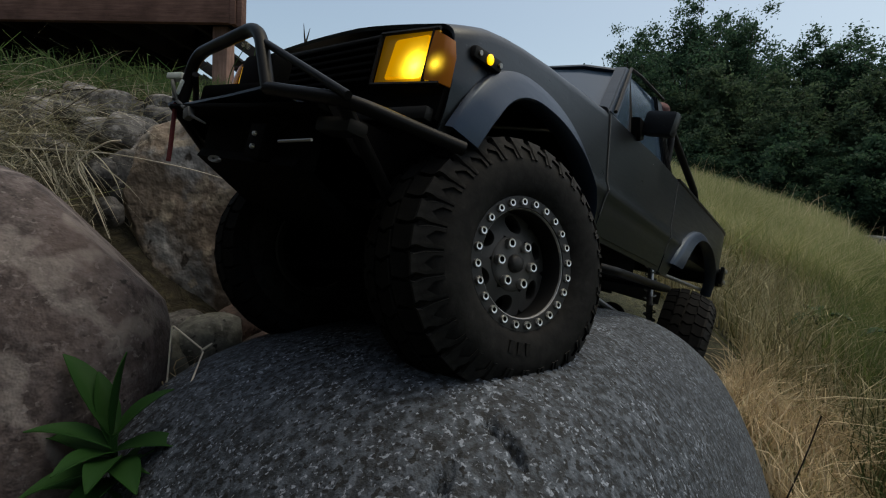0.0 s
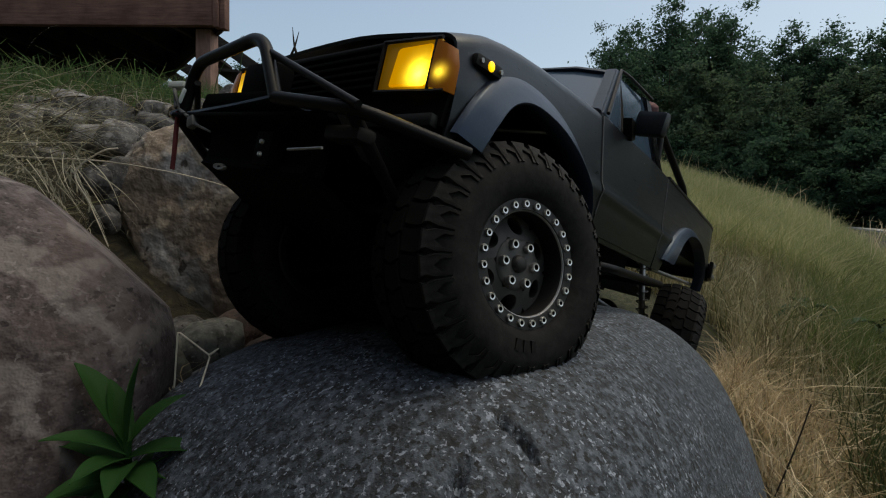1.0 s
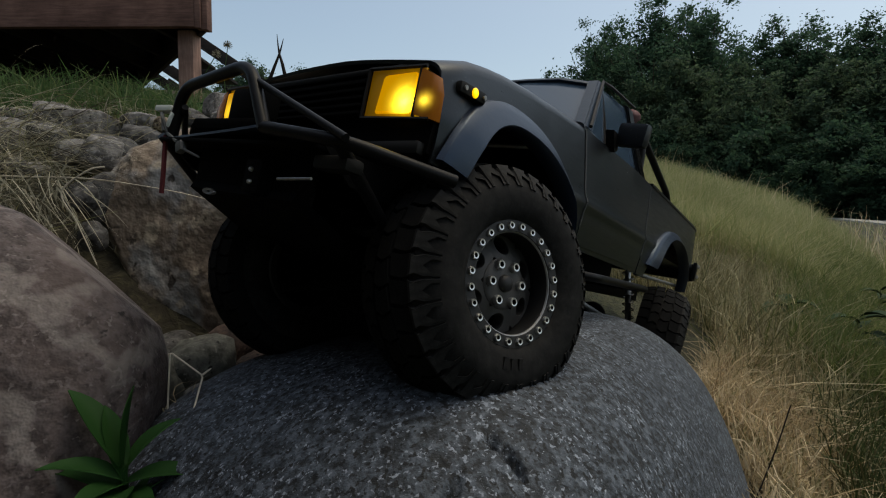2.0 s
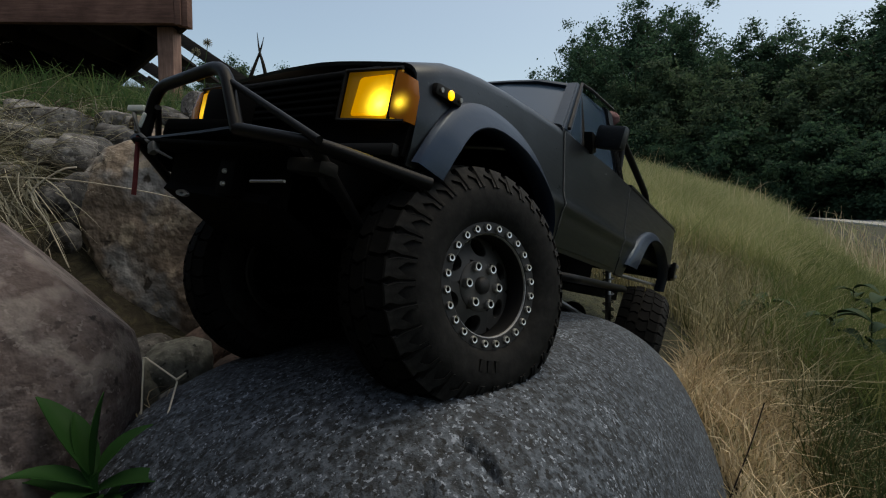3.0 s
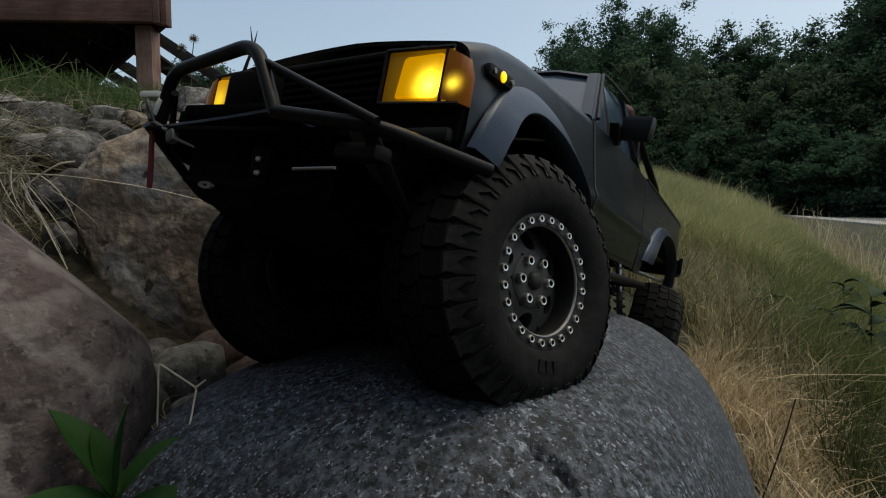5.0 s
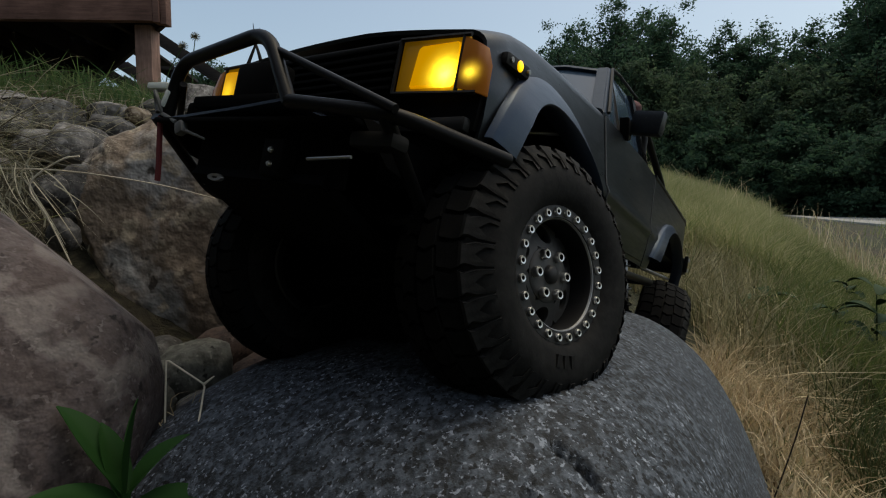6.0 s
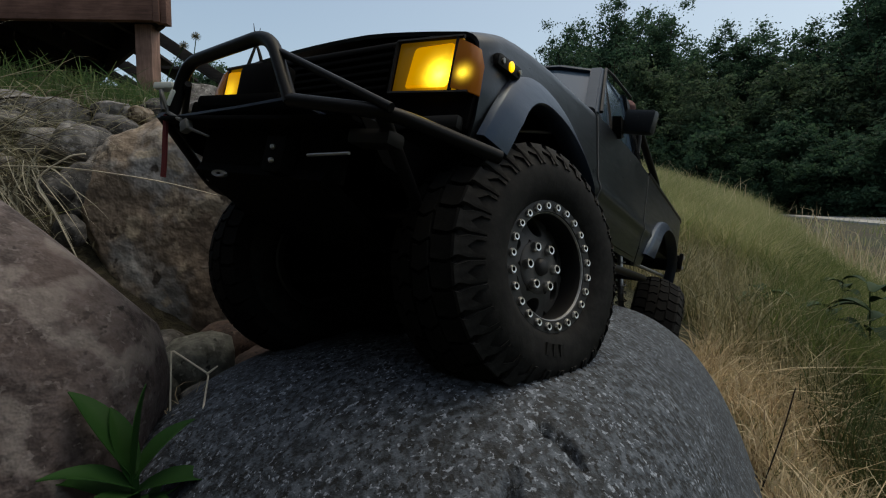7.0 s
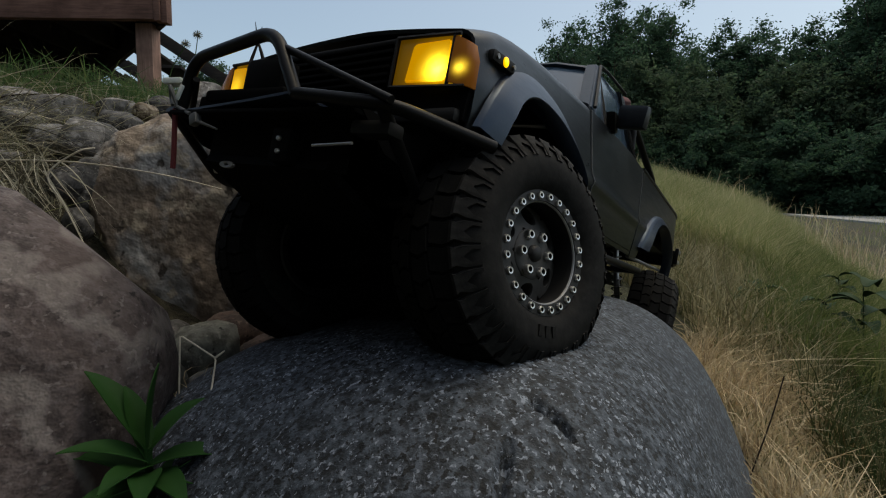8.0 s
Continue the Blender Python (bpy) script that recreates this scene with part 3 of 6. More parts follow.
while len(STONES) < 52:
    b, d = radians(scatter.uniform(-47, -19)), scatter.uniform(0.50, 0.92)
    x, y, r = d * math.sin(b), d * math.cos(b), scatter.uniform(0.010, 0.030) * (0.6 + 0.5 * d)
    if all(math.hypot(x - at[0], y - at[1]) > 0.75 * (r + max(half)) for at, half, turn, kind in STONES) and math.hypot(x + 0.21, y - 0.50) > 0.16:
        STONES.append(((x, y, land(x, y) + r * 0.25), (r, r * scatter.uniform(0.7, 1.0), r * scatter.uniform(0.5, 0.8)), scatter.uniform(0, 180), scatter.choice((0, 0, 1, 2))))
for i, (at, half, turn, kind) in enumerate(STONES):
    mat = (M_STONE, M_STONE_PALE, M_STONE_PALE, M_STONE_RED_SHADED, M_STONE_BROWN, M_STONE_GREEN)[kind]
    label = ("dark grey rounded field stone", "grey rounded field stone", "pale grey flat field stone", "rust-red stone under the truck, its colour darkened for shade", "small brown pebble on the bank", "pale greenish-grey stone wedged between the boulders")[kind]
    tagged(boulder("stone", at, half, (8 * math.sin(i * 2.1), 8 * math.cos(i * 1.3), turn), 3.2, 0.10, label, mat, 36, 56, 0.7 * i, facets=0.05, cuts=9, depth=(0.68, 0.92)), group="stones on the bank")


# ---- the model truck ----
# x forward, y to its left, z up, from the middle of the front axle's line
TRUCK = Matrix(((-0.63922, 0.74422, 0.19375, -0.0713), (-0.74267, -0.66279, 0.09568, 0.2785), (0.19963, -0.08273, 0.97637, 0.2346), (0, 0, 0, 1)))
truck = tagged(new("model_truck"), "matte black radio-controlled pickup truck climbing over the granite boulder", "model truck")
truck.matrix_world = TRUCK


def line(table, x):
    """Straight runs between the rows (x, value) of a table with falling x."""
    for (a, u), (b, v) in zip(table, table[1:]):
        if x >= b:
            return u + (v - u) * (a - x) / (a - b)
    return table[-1][1]


TOP = ((0.06, 0.081), (0.05, 0.0850), (0.037, 0.0908), (0.0225, 0.0972), (0.007, 0.1015), (-0.0107, 0.1052), (-0.040, 0.1098), (-0.072, 0.1130), (-0.118, 0.1160), (-0.145, 0.1135), (-0.27, 0.1135), (-0.53, 0.1135))
SILL = ((0.06, 0.044), (0.045, 0.042), (-0.10, 0.030), (-0.30, 0.029), (-0.49, 0.036), (-0.56, 0.040))


def arch(x, centre, front, back, base, high, p):
    """The height of a wheel arch's edge, or None beside it."""
    k = (x - centre) / (front if x > centre else back)
    return base + high * (1 - abs(k) ** p) ** (1 / p) if abs(k) < 1 else None


def hem(x):
    """The lower edge of the body's side."""
    z = line(SILL, x)
    for a in (arch(x, -0.026, 0.070, 0.075, 0.012, 0.070, 2.4), arch(x, -0.398, 0.092, 0.092, 0.012, 0.068, 2.1)):
        if a:
            z = max(z, a)
    return z


def side(x, z, crease=True):
    """The half width of the body at a height."""
    y = 0.0955
    if crease:
        y += 0.0020 * math.exp(-(((z - 0.061) / 0.0042) ** 2)) * min(1.0, max(0.0, (-0.085 - x) / 0.03))
    if z > 0.062:
        y -= (z - 0.062) * (0.25 - 0.19 * min(1.0, max(0.0, (-0.06 - x) / 0.16)))
    if z < 0.05:
        y -= (0.05 - z) * 0.12
    if x > 0.03:
        y -= ((x - 0.03) / 0.02) ** 2 * 0.0045
    if x < -0.5:
        y -= ((-0.5 - x) / 0.05) ** 2 * 0.004
    return y


def flank(x, top, steps=26):
    z0 = hem(x)
    zs = [z0 + (top - z0) * k / steps for k in range(steps + 1)]
    return [(x, side(x, z), z) for z in zs]


def shoulder(x, top, round_=0.008, crown=0.004):
    """From the flank's top over a rounded edge to the middle."""
    y, z = side(x, top - round_), top - round_
    pts = []
    for k in range(1, 6):
        a = math.pi / 2 * k / 5
        pts.append((x, y - round_ * 1.4 * (1 - math.cos(a)), z + round_ * math.sin(a)))
    y1 = pts[-1][1]
    for k in range(1, 7):
        t = k / 6
        pts.append((x, y1 * (1 - t), top + crown * (1 - (1 - t) ** 2)))
    return pts


def both(row):
    return row + [(x, -y, z) for x, y, z in row[-2::-1]]


def runs(a, b, step):
    n = max(2, int(abs(b - a) / step))
    return [a + (b - a) * k / n for k in range(n + 1)]


def build_front():
    bm = bmesh.new()
    rows = []
    for x in runs(0.0456, -0.1178, 0.0022):
        top = line(TOP, x)
        rows.append(both(flank(x, top - 0.008) + shoulder(x, top)))
    loft(bm, rows)
    return part("front_body", solid(bm, 0.0018), M_BODY, truck, "matte black hood and fenders")


def build_cab():
    bm = bmesh.new()
    rows = []
    for x in runs(-0.1160, -0.2790, 0.006):
        top = line(TOP, x) + 0.001
        rows.append([(a, b * 0.995, c) for a, b, c in both(flank(x, top - 0.004) + shoulder(x, top, 0.004, 0.001))])
    loft(bm, rows)
    return part("cab_body", solid(bm, 0.0018), M_BODY, truck)


def build_bed():
    bm = bmesh.new()
    rows = []
    for x in runs(-0.2800, -0.5450, 0.003):
        row = flank(x, 0.112)
        y = side(x, 0.112)
        row += [(x, y + 0.0012, 0.1128), (x, y + 0.0010, 0.1148), (x, y - 0.004, 0.1150), (x, y - 0.009, 0.1140), (x, y - 0.010, 0.100), (x, y - 0.011, 0.085), (x, y - 0.011, 0.062), (x, 0, 0.062)]
        rows.append(both(row))
    loft(bm, rows)
    return part("bed", solid(bm, 0.0015), M_BODY, truck, "open black cargo bed")


build_front()
build_cab()
build_bed()

bm = bmesh.new()
slab(bm, [(-0.088, 0.060), (0.088, 0.060), (0.090, 0.105), (0.080, 0.114), (-0.080, 0.114), (-0.090, 0.105)], -0.5455, -0.5420, 0)
box(bm, (-0.547, 0, 0.092), (0.003, 0.12, 0.022), 0.001)
part("tailgate", bm, M_BODY, truck)

bm = bmesh.new()
loft(bm, [[(-0.105, y, z) for y, z in ((-0.086, 0.03), (-0.086, 0.104), (0, 0.110), (0.086, 0.104), (0.086, 0.03))], [(-0.107, y, z) for y, z in ((-0.086, 0.03), (-0.086, 0.104), (0, 0.110), (0.086, 0.104), (0.086, 0.03))]], True)
bm.faces.new([v for v in bm.verts if v.co.x > -0.106])
part("firewall", bm, M_UNDER, truck)

# doors, one a side, a little proud of the cab
for s in (1, -1):
    bm = bmesh.new()
    rows = []
    for x in runs(-0.1180, -0.2745, 0.006):
        z0, z1 = 0.033, 0.1120
        rows.append([(x, s * (side(x, z) + 0.0004), z) for z in (z0 + (z1 - z0) * k / 30 for k in range(31))])
    loft(bm, rows)
    door = part("door", solid(bm, 0.0016 * s), M_BODY, truck)
    for x in (-0.1172, -0.2762):
        bm = bmesh.new()
        tube(bm, [(x, s * (side(x, z) + 0.0006), z) for z in (0.045 + 0.0665 * k / 12 for k in range(13))], 0.00045, 6)
        part("door_seam", bm, M_MID_GREY, door, "thin grey line along the door seam")
    bm = bmesh.new()
    box(bm, (-0.2120, s * 0.0895, 0.1030), (0.022, 0.003, 0.007), 0.001)
    handle = part("door_handle", bm, M_TRIM, door, "black door handle")
    bm = bmesh.new()
    box(bm, (-0.2050, s * 0.0915, 0.1035), (0.006, 0.002, 0.004), 0.0006)
    part("lock", bm, M_SILVER, door, "bright lock barrel")
    # mirror
    bm = bmesh.new()
    box(bm, (-0.1660, s * 0.1035, 0.1235), (0.0095, 0.0235, 0.0180), 0.0034, Euler((radians(-6 * s), 0, radians(-10 * s))).to_quaternion())
    mirror = part("mirror", bm, M_BODY, truck, "dark grey wing mirror housing")
    bm = bmesh.new()
    box(bm, (-0.1716, s * 0.1030, 0.1235), (0.0010, 0.0190, 0.0140), 0.0, Euler((radians(-6 * s), 0, radians(-10 * s))).to_quaternion())
    part("mirror_glass", bm, M_SILVER, mirror)
    bm = bmesh.new()
    slab(bm, [(-0.154, 0.1240), (-0.166, 0.1240), (-0.170, 0.1130), (-0.164, 0.1100)], s * 0.0860, s * 0.0925)
    part("mirror_arm", bm, M_TRIM, mirror, "black mirror bracket")


# greenhouse
def pillar(bm, a, b, wa, wb, s):
    """A tapering post from a to b; wa, wb: its sizes along x and y at each end."""
    rows = []
    for p, w in ((a, wa), (b, wb)):
        rows.append([(p[0] + dx * w[0] / 2, s * (p[1] + dy * w[1] / 2), p[2]) for dx, dy in ((-1, -1), (1, -1), (1, 1), (-1, 1))])
    vs = loft(bm, rows, True)
    bm.faces.new(vs[0])
    bm.faces.new(vs[1])
    bmesh.ops.bevel(bm, geom=bm.edges[:], offset=0.0012, segments=2, affect="EDGES")
    return bm


ROOF_F, ROOF_R = -0.1760, -0.2640
for s in (1, -1):
    part("windscreen_pillar", pillar(bmesh.new(), (-0.1230, 0.0815, 0.1130), (-0.1800, 0.0610, 0.1715), (0.016, 0.010), (0.014, 0.010), s), M_PILLAR, truck, "black windscreen pillar with the sky's blue put into its paint")
    part("rear_pillar", pillar(bmesh.new(), (-0.2660, 0.0835, 0.1130), (-0.2590, 0.0625, 0.1800), (0.022, 0.006), (0.018, 0.006), s), M_BODY, truck)
    for k in range(3):
        part("pillar_slat", pillar(bmesh.new(), (-0.2585 - 0.0055 * k, 0.0875, 0.1150), (-0.2520 - 0.0055 * k, 0.0672, 0.1700), (0.0018, 0.0022), (0.0016, 0.0022), s), M_TRIM, truck)
    part("quarter_pillar", pillar(bmesh.new(), (-0.1640, 0.0850, 0.1130), (-0.1810, 0.0650, 0.1660), (0.0035, 0.004), (0.0030, 0.004), s), M_TRIM, truck)
    # drip rail
    bm = bmesh.new()
    tube(bm, [(-0.124, s * 0.0870, 0.1160), (-0.180, s * 0.0665, 0.1725), (-0.200, s * 0.0668, 0.1760), (-0.2660, s * 0.0668, 0.1830)], 0.0013, 6)
    part("drip_rail", bm, M_TRIM, truck)
    # side glass
    bm = bmesh.new()
    slab(bm, [(-0.133, 0.113), (-0.178, 0.166), (-0.259, 0.178), (-0.266, 0.113)], 0, 0.0012)
    for v in bm.verts:
        v.co.y = s * (0.0845 - (v.co.z - 0.113) * 0.33 - v.co.y)
    part("side_window", bm, M_GLASS, truck, "side window in the same blue-coloured glass")

bm = bmesh.new()
rows = []
for x, z in ((-0.1730, 0.1742), (-0.1745, 0.1762), (-0.180, 0.1785), (-0.21, 0.1800), (-0.24, 0.1830), (-0.258, 0.1845), (-0.267, 0.1830), (-0.269, 0.1780)):
    w = 0.0655
    rows.append([(x, y, z - 0.010 * (abs(y) / w) ** 4 - (0.006 if abs(y) == w else 0)) for y in (-w, -0.063, -0.055, -0.03, 0, 0.03, 0.055, 0.063, w)])
loft(bm, rows)
part("roof", solid(bm, 0.0022), M_PILLAR, truck, "black cab roof")
bm = bmesh.new()
loft(bm, [[(-0.116 - 0.006 * (y / 0.08) ** 2, y, 0.1140) for y in (-0.080, -0.04, 0, 0.04, 0.080)], [(-0.145 - 0.005 * (y / 0.07) ** 2, y * 0.88, 0.1425) for y in (-0.080, -0.04, 0, 0.04, 0.080)], [(-0.174 - 0.004 * (y / 0.06) ** 2, y * 0.76, 0.1725) for y in (-0.080, -0.04, 0, 0.04, 0.080)]])
part("windscreen", solid(bm, 0.0012), M_GLASS, truck, "sloping windscreen, the sky's blue reflection put into its colour")
bm = bmesh.new()
slab(bm, [(-0.058, 0.116), (0.058, 0.116), (0.052, 0.172), (-0.052, 0.172)], -0.2705, -0.2690, 0)
part("rear_window", bm, M_GLASS, truck)
bm = bmesh.new()
box(bm, (-0.140, 0, 0.110), (0.040, 0.150, 0.012), 0.004)
box(bm, (-0.152, 0.035, 0.118), (0.016, 0.032, 0.010), 0.003)
part("dashboard", bm, M_UNDER, truck)
for s in (1, -1):
    bm = bmesh.new()
    box(bm, (-0.225, s * 0.033, 0.118), (0.012, 0.045, 0.055), 0.005, Euler((0, radians(-12), 0)).to_quaternion())
    box(bm, (-0.205, s * 0.033, 0.100), (0.045, 0.045, 0.012), 0.004)
    box(bm, (-0.2315, s * 0.033, 0.152), (0.009, 0.024, 0.014), 0.003)
    part("seat", bm, M_UNDER, truck)

# flares: a curved lip round each arch
def flare(s, cx, f_out, b_out, z_out, h_out, p_out, f_in, b_in, h_in, cin, p_in):
    bm = bmesh.new()
    rows = []
    n = 44
    for i in range(n + 1):
        a = math.pi * (0.12 + 0.82 * i / n)
        def at(c, fr, bk, h, p):
            k, q = math.cos(a), math.sin(a)
            return c + (fr if k > 0 else bk) * sharp_power(k, 2 / p), 0.012 + h * abs(q) ** (2 / p)
        xo, zo = at(cx, f_out, b_out, h_out, p_out)
        xi, zi = at(cin, f_in, b_in, h_in, p_in)
        yo = side(min(xo, 0.036), zo, False)
        row = [(xo, yo + 0.0002, zo)]
        for t, lift in ((0.03, 0.0030), (0.06, 0.0036), (0.40, 0.0056), (0.75, 0.0074), (0.93, 0.0082), (1.0, 0.0074)):
            x, z = xo + (xi - xo) * t, zo + (zi - zo) * t
            row.append((x, yo + lift, z))
        row.append((xi + (cin - xi) * 0.015, yo + 0.0010, zi - 0.0008))
        row.append((xi, yo - 0.004, zi))
        rows.append([(x, s * y, z) for x, y, z in row])
    loft(bm, rows)
    return part("wheel_flare", solid(bm, 0.001), M_FLARE, truck, "glossy dark grey fender flare")


for s in (1, -1):
    flare(s, -0.022, 0.072, 0.080, 0.015, 0.0760, 2.3, 0.062, 0.071, 0.0655, -0.027, 2.3)
    flare(s, -0.395, 0.100, 0.100, 0.015, 0.0745, 2.1, 0.084, 0.084, 0.0665, -0.401, 2.2)

# front face: grille, lamps, side markers
bm = bmesh.new()
slab(bm, [(-0.0905, 0.0455), (0.0905, 0.0455), (0.0915, 0.060), (0.0880, 0.0785), (0.0790, 0.0838), (-0.0790, 0.0838), (-0.0880, 0.0785), (-0.0915, 0.060)], 0.0440, 0.0478, 0)
grille = part("grille_panel", bm, M_UNDER, truck, "black grille panel")
for k in range(6):
    bm = bmesh.new()
    box(bm, (0.0492, 0, 0.0625 + 0.0036 * k), (0.0030, 0.096, 0.0016), 0.0004)
    part("grille_bar", bm, M_UNDER, grille)
bm = bmesh.new()
box(bm, (0.0460, 0, 0.0842), (0.0040, 0.1360, 0.0018), 0.0008)
box(bm, (0.0490, 0, 0.0470), (0.0060, 0.178, 0.0060), 0.002)
part("grille_surround", bm, M_TRIM, grille)

M_LENS = {}
for s, tag in ((1, "l"), (-1, "r")):
    hot_at = (0.051, s * 0.0752, 0.0668)
    M_LENS[s] = (
        lamp_material("headlamp_glow_" + tag, (1.0, 0.80, 0.07), (0.88, 0.40, 0.001), hot_at, 0.0135, 4.6, 0.080),
        lamp_material("corner_glow_" + tag, (1.0, 0.72, 0.06), (0.30, 0.10, 0.008), (0.049, s * 0.0862, 0.0672), 0.0070, 3.4, 0.020),
        lamp_material("reflector_glow_" + tag, (0.75, 0.40, 0.01), (0.30, 0.14, 0.004), hot_at, 0.030, 0.55),
    )
for s in (1, -1):
    bm = bmesh.new()
    box(bm, (0.0478, s * 0.0665, 0.0715), (0.0020, 0.0320, 0.0220), 0.0008)
    lamp = part("headlamp", bm, M_LENS[s][2], truck, "amber headlamp housing, lit")
    bm = bmesh.new()
    slab(bm, [(s * y, z) for y, z in ((0.0583, 0.0618), (0.0600, 0.0775), (0.0612, 0.0790), (0.0790, 0.0798), (0.0800, 0.0785), (0.0800, 0.0660), (0.0785, 0.0620))], 0.0486, 0.0506, 0)
    bmesh.ops.bevel(bm, geom=bm.edges[:], offset=0.0006, segments=2, affect="EDGES")
    part("headlamp_lens", bm, M_LENS[s][0], lamp, "glowing yellow headlamp lens")
    bm = bmesh.new()
    rows = []
    for y, x in ((0.0812, 0.0500), (0.0850, 0.0501), (0.0885, 0.0500), (0.0915, 0.0490), (0.0936, 0.0468)):
        k = (y - 0.0812) / 0.0124
        rows.append([(x, s * y, 0.0612 - 0.0025 * k), (x + 0.0008, s * (y + 0.0002), 0.0700), (x, s * (y - 0.0030 * k), 0.0815 - 0.0040 * k)])
    loft(bm, rows)
    part("corner_lens", solid(bm, 0.0012), M_LENS[s][1], lamp, "glowing orange corner lens")
    bm = bmesh.new()
    for a, b in (((0.0497, 0.0600), (0.0497, 0.0828)), ((0.0497, 0.0828), (0.0835, 0.0824)), ((0.0497, 0.0600), (0.0895, 0.0594)), ((0.0806, 0.0605), (0.0806, 0.0826))):
        tube(bm, [(0.0496, s * a[0], a[1]), (0.0496, s * b[0], b[1])], 0.0009, 6)
    part("lamp_bezel", bm, M_TRIM, lamp)
    # side marker
    q = Euler((0, 0, 0)).to_quaternion()
    bm = bmesh.new()
    box(bm, (0.0290, s * 0.0930, 0.0784), (0.0172, 0.0044, 0.0054), 0.0016, Euler((0, 0, radians(-9 * s))).to_quaternion())
    marker = part("side_marker", bm, M_TRIM, truck, "black side marker lamp housing")
    bm = bmesh.new()
    bmesh.ops.create_uvsphere(bm, u_segments=16, v_segments=8, radius=0.0023, matrix=Matrix.Translation((0.0287, s * 0.0952, 0.0784)) @ Matrix.Diagonal((1.0, 0.45, 1.0, 1)))
    glow = part("marker_lens", bm, lamp_material("marker_glow_" + ("l" if s > 0 else "r"), (1.0, 0.62, 0.02), (0.9, 0.42, 0.004), (0.0287, s * 0.0968, 0.0784), 0.006, 2.2), marker, "glowing amber marker lens")
    for dx in (0.0066, -0.0068):
        bm = bmesh.new()
        bmesh.ops.create_cone(bm, cap_ends=True, segments=10, radius1=0.0011, radius2=0.0009, depth=0.002, matrix=Matrix.Translation((0.0290 + dx * 0.9, s * (0.0950 - 0.16 * dx), 0.0784)) @ Matrix.Rotation(radians(90), 4, "X"))
        part("screw", bm, M_DULL, marker)

# the body shell sits a little lower on its far side
for ob in [o for o in truck.children_recursive if o.name.split(".")[0] in ("front_body", "grille_panel", "grille_bar", "grille_surround", "headlamp", "headlamp_lens", "corner_lens", "lamp_bezel")]:
    for v in ob.data.vertices:
        v.co.x -= 0.065 * max(0.0, 0.030 - v.co.y) * min(1.0, max(0.0, (v.co.x + 0.06) / 0.10))
        v.co.z -= (0.010 if "l" == ob.name[0] or "lens" in ob.name or "lamp" in ob.name else 0.030) * max(0.0, 0.030 - v.co.y)

# front bumper of round bars
bumper = new("bumper")
bumper.parent = truck
R = 0.0027
bm = bmesh.new()
tube(bm, bend([(0.045, 0.1062, 0.0352), (0.0830, 0.0830, 0.0386), (0.0862, 0.0335, 0.0430)], 0.010), R, 12)
part("main_bar", bm, M_STEEL_BLACK, bumper, "black tubular bumper bar")
bm = bmesh.new()
tube(bm, bend([(0.0860, 0.0345, 0.0420), (0.0845, 0.0110, 0.0725), (0.0790, -0.0590, 0.0665), (0.0775, -0.0640, 0.0405)], 0.012, 7), R * 1.08, 12)
part("hoop", bm, M_STEEL_BLACK, bumper, "black bumper hoop")
bm = bmesh.new()
tube(bm, [(0.0845, 0.0170, 0.0650), (0.0850, 0.0840, 0.0397)], R * 0.60, 10)
part("brace", bm, M_STEEL_BLACK, bumper)
bm = bmesh.new()
tube(bm, [(0.0785, -0.0540, 0.0560), (0.0600, -0.0850, 0.0400)], R * 0.62, 10)
part("brace", bm, M_STEEL_BLACK, bumper)
bm = bmesh.new()
tube(bm, bend([(0.0800, -0.0700, 0.0400), (0.0400, -0.0757, 0.0105), (0.0350, -0.030, 0.008), (0.0350, 0.030, 0.008), (0.0400, 0.0720, 0.0105), (0.0830, 0.0780, 0.0390)], 0.010), R, 12)
part("lower_bar", bm, M_STEEL_BLACK, bumper)
bm = bmesh.new()
for y in (-0.0655, 0.0635):
    slab(bm, [(0.081, 0.040), (0.062, 0.026), (0.050, 0.024), (0.020, 0.024), (0.020, 0.038)], y, y + 0.002)
box(bm, (0.060, 0, 0.0375), (0.046, 0.130, 0.002), 0.0006)
box(bm, (0.0700, 0.006, 0.0265), (0.002, 0.096, 0.024), 0.0006)
box(bm, (0.0755, 0.0210, 0.0235), (0.0075, 0.012, 0.015), 0.001)
part("bumper_plate", bm, M_UNDER, bumper, "black bumper plate")
# lighter flare paint stands in for the highlight along this plate's edge
bm = bmesh.new()
slab(bm, [(0.0862, 0.0330), (0.0835, 0.0), (0.0810, -0.0520), (0.0790, -0.0640), (0.060, -0.0640), (0.060, 0.0330)], -0.0006, 0.0006, 2)
for v in bm.verts:
    v.co.z += 0.0420 + 0.060 * v.co.y
part("top_plate", bm, M_FLARE, bumper, "thin plate in flare paint, chosen for its edge highlight")
for at in ((0.0797, 0.0208, 0.0261), (0.0797, 0.0213, 0.0205)):
    bm = bmesh.new()
    lathe(bm, [(0, 0.0010), (0.0009, 0.0008), (0.0012, 0), (0.0012, -0.002)], 10)
    bmesh.ops.transform(bm, matrix=Matrix.Translation(at) @ Matrix.Rotation(radians(-90), 4, "Z"), verts=bm.verts)
    part("bumper_bolt", bm, M_SILVER, bumper, "bright bolt")
bm = bmesh.new()
tube(bm, [(0.0835, 0.0467, 0.0224), (0.0835, 0.0677, 0.0239)], 0.0006, 8)
part("fairlead_roller", bm, M_DULL, bumper)
bm = bmesh.new()
box(bm, (0.0740, 0.070, 0.0320), (0.010, 0.020, 0.006), 0.002)
part("fog_lamp", bm, M_TRIM, bumper, "grey unlit fog lamp")

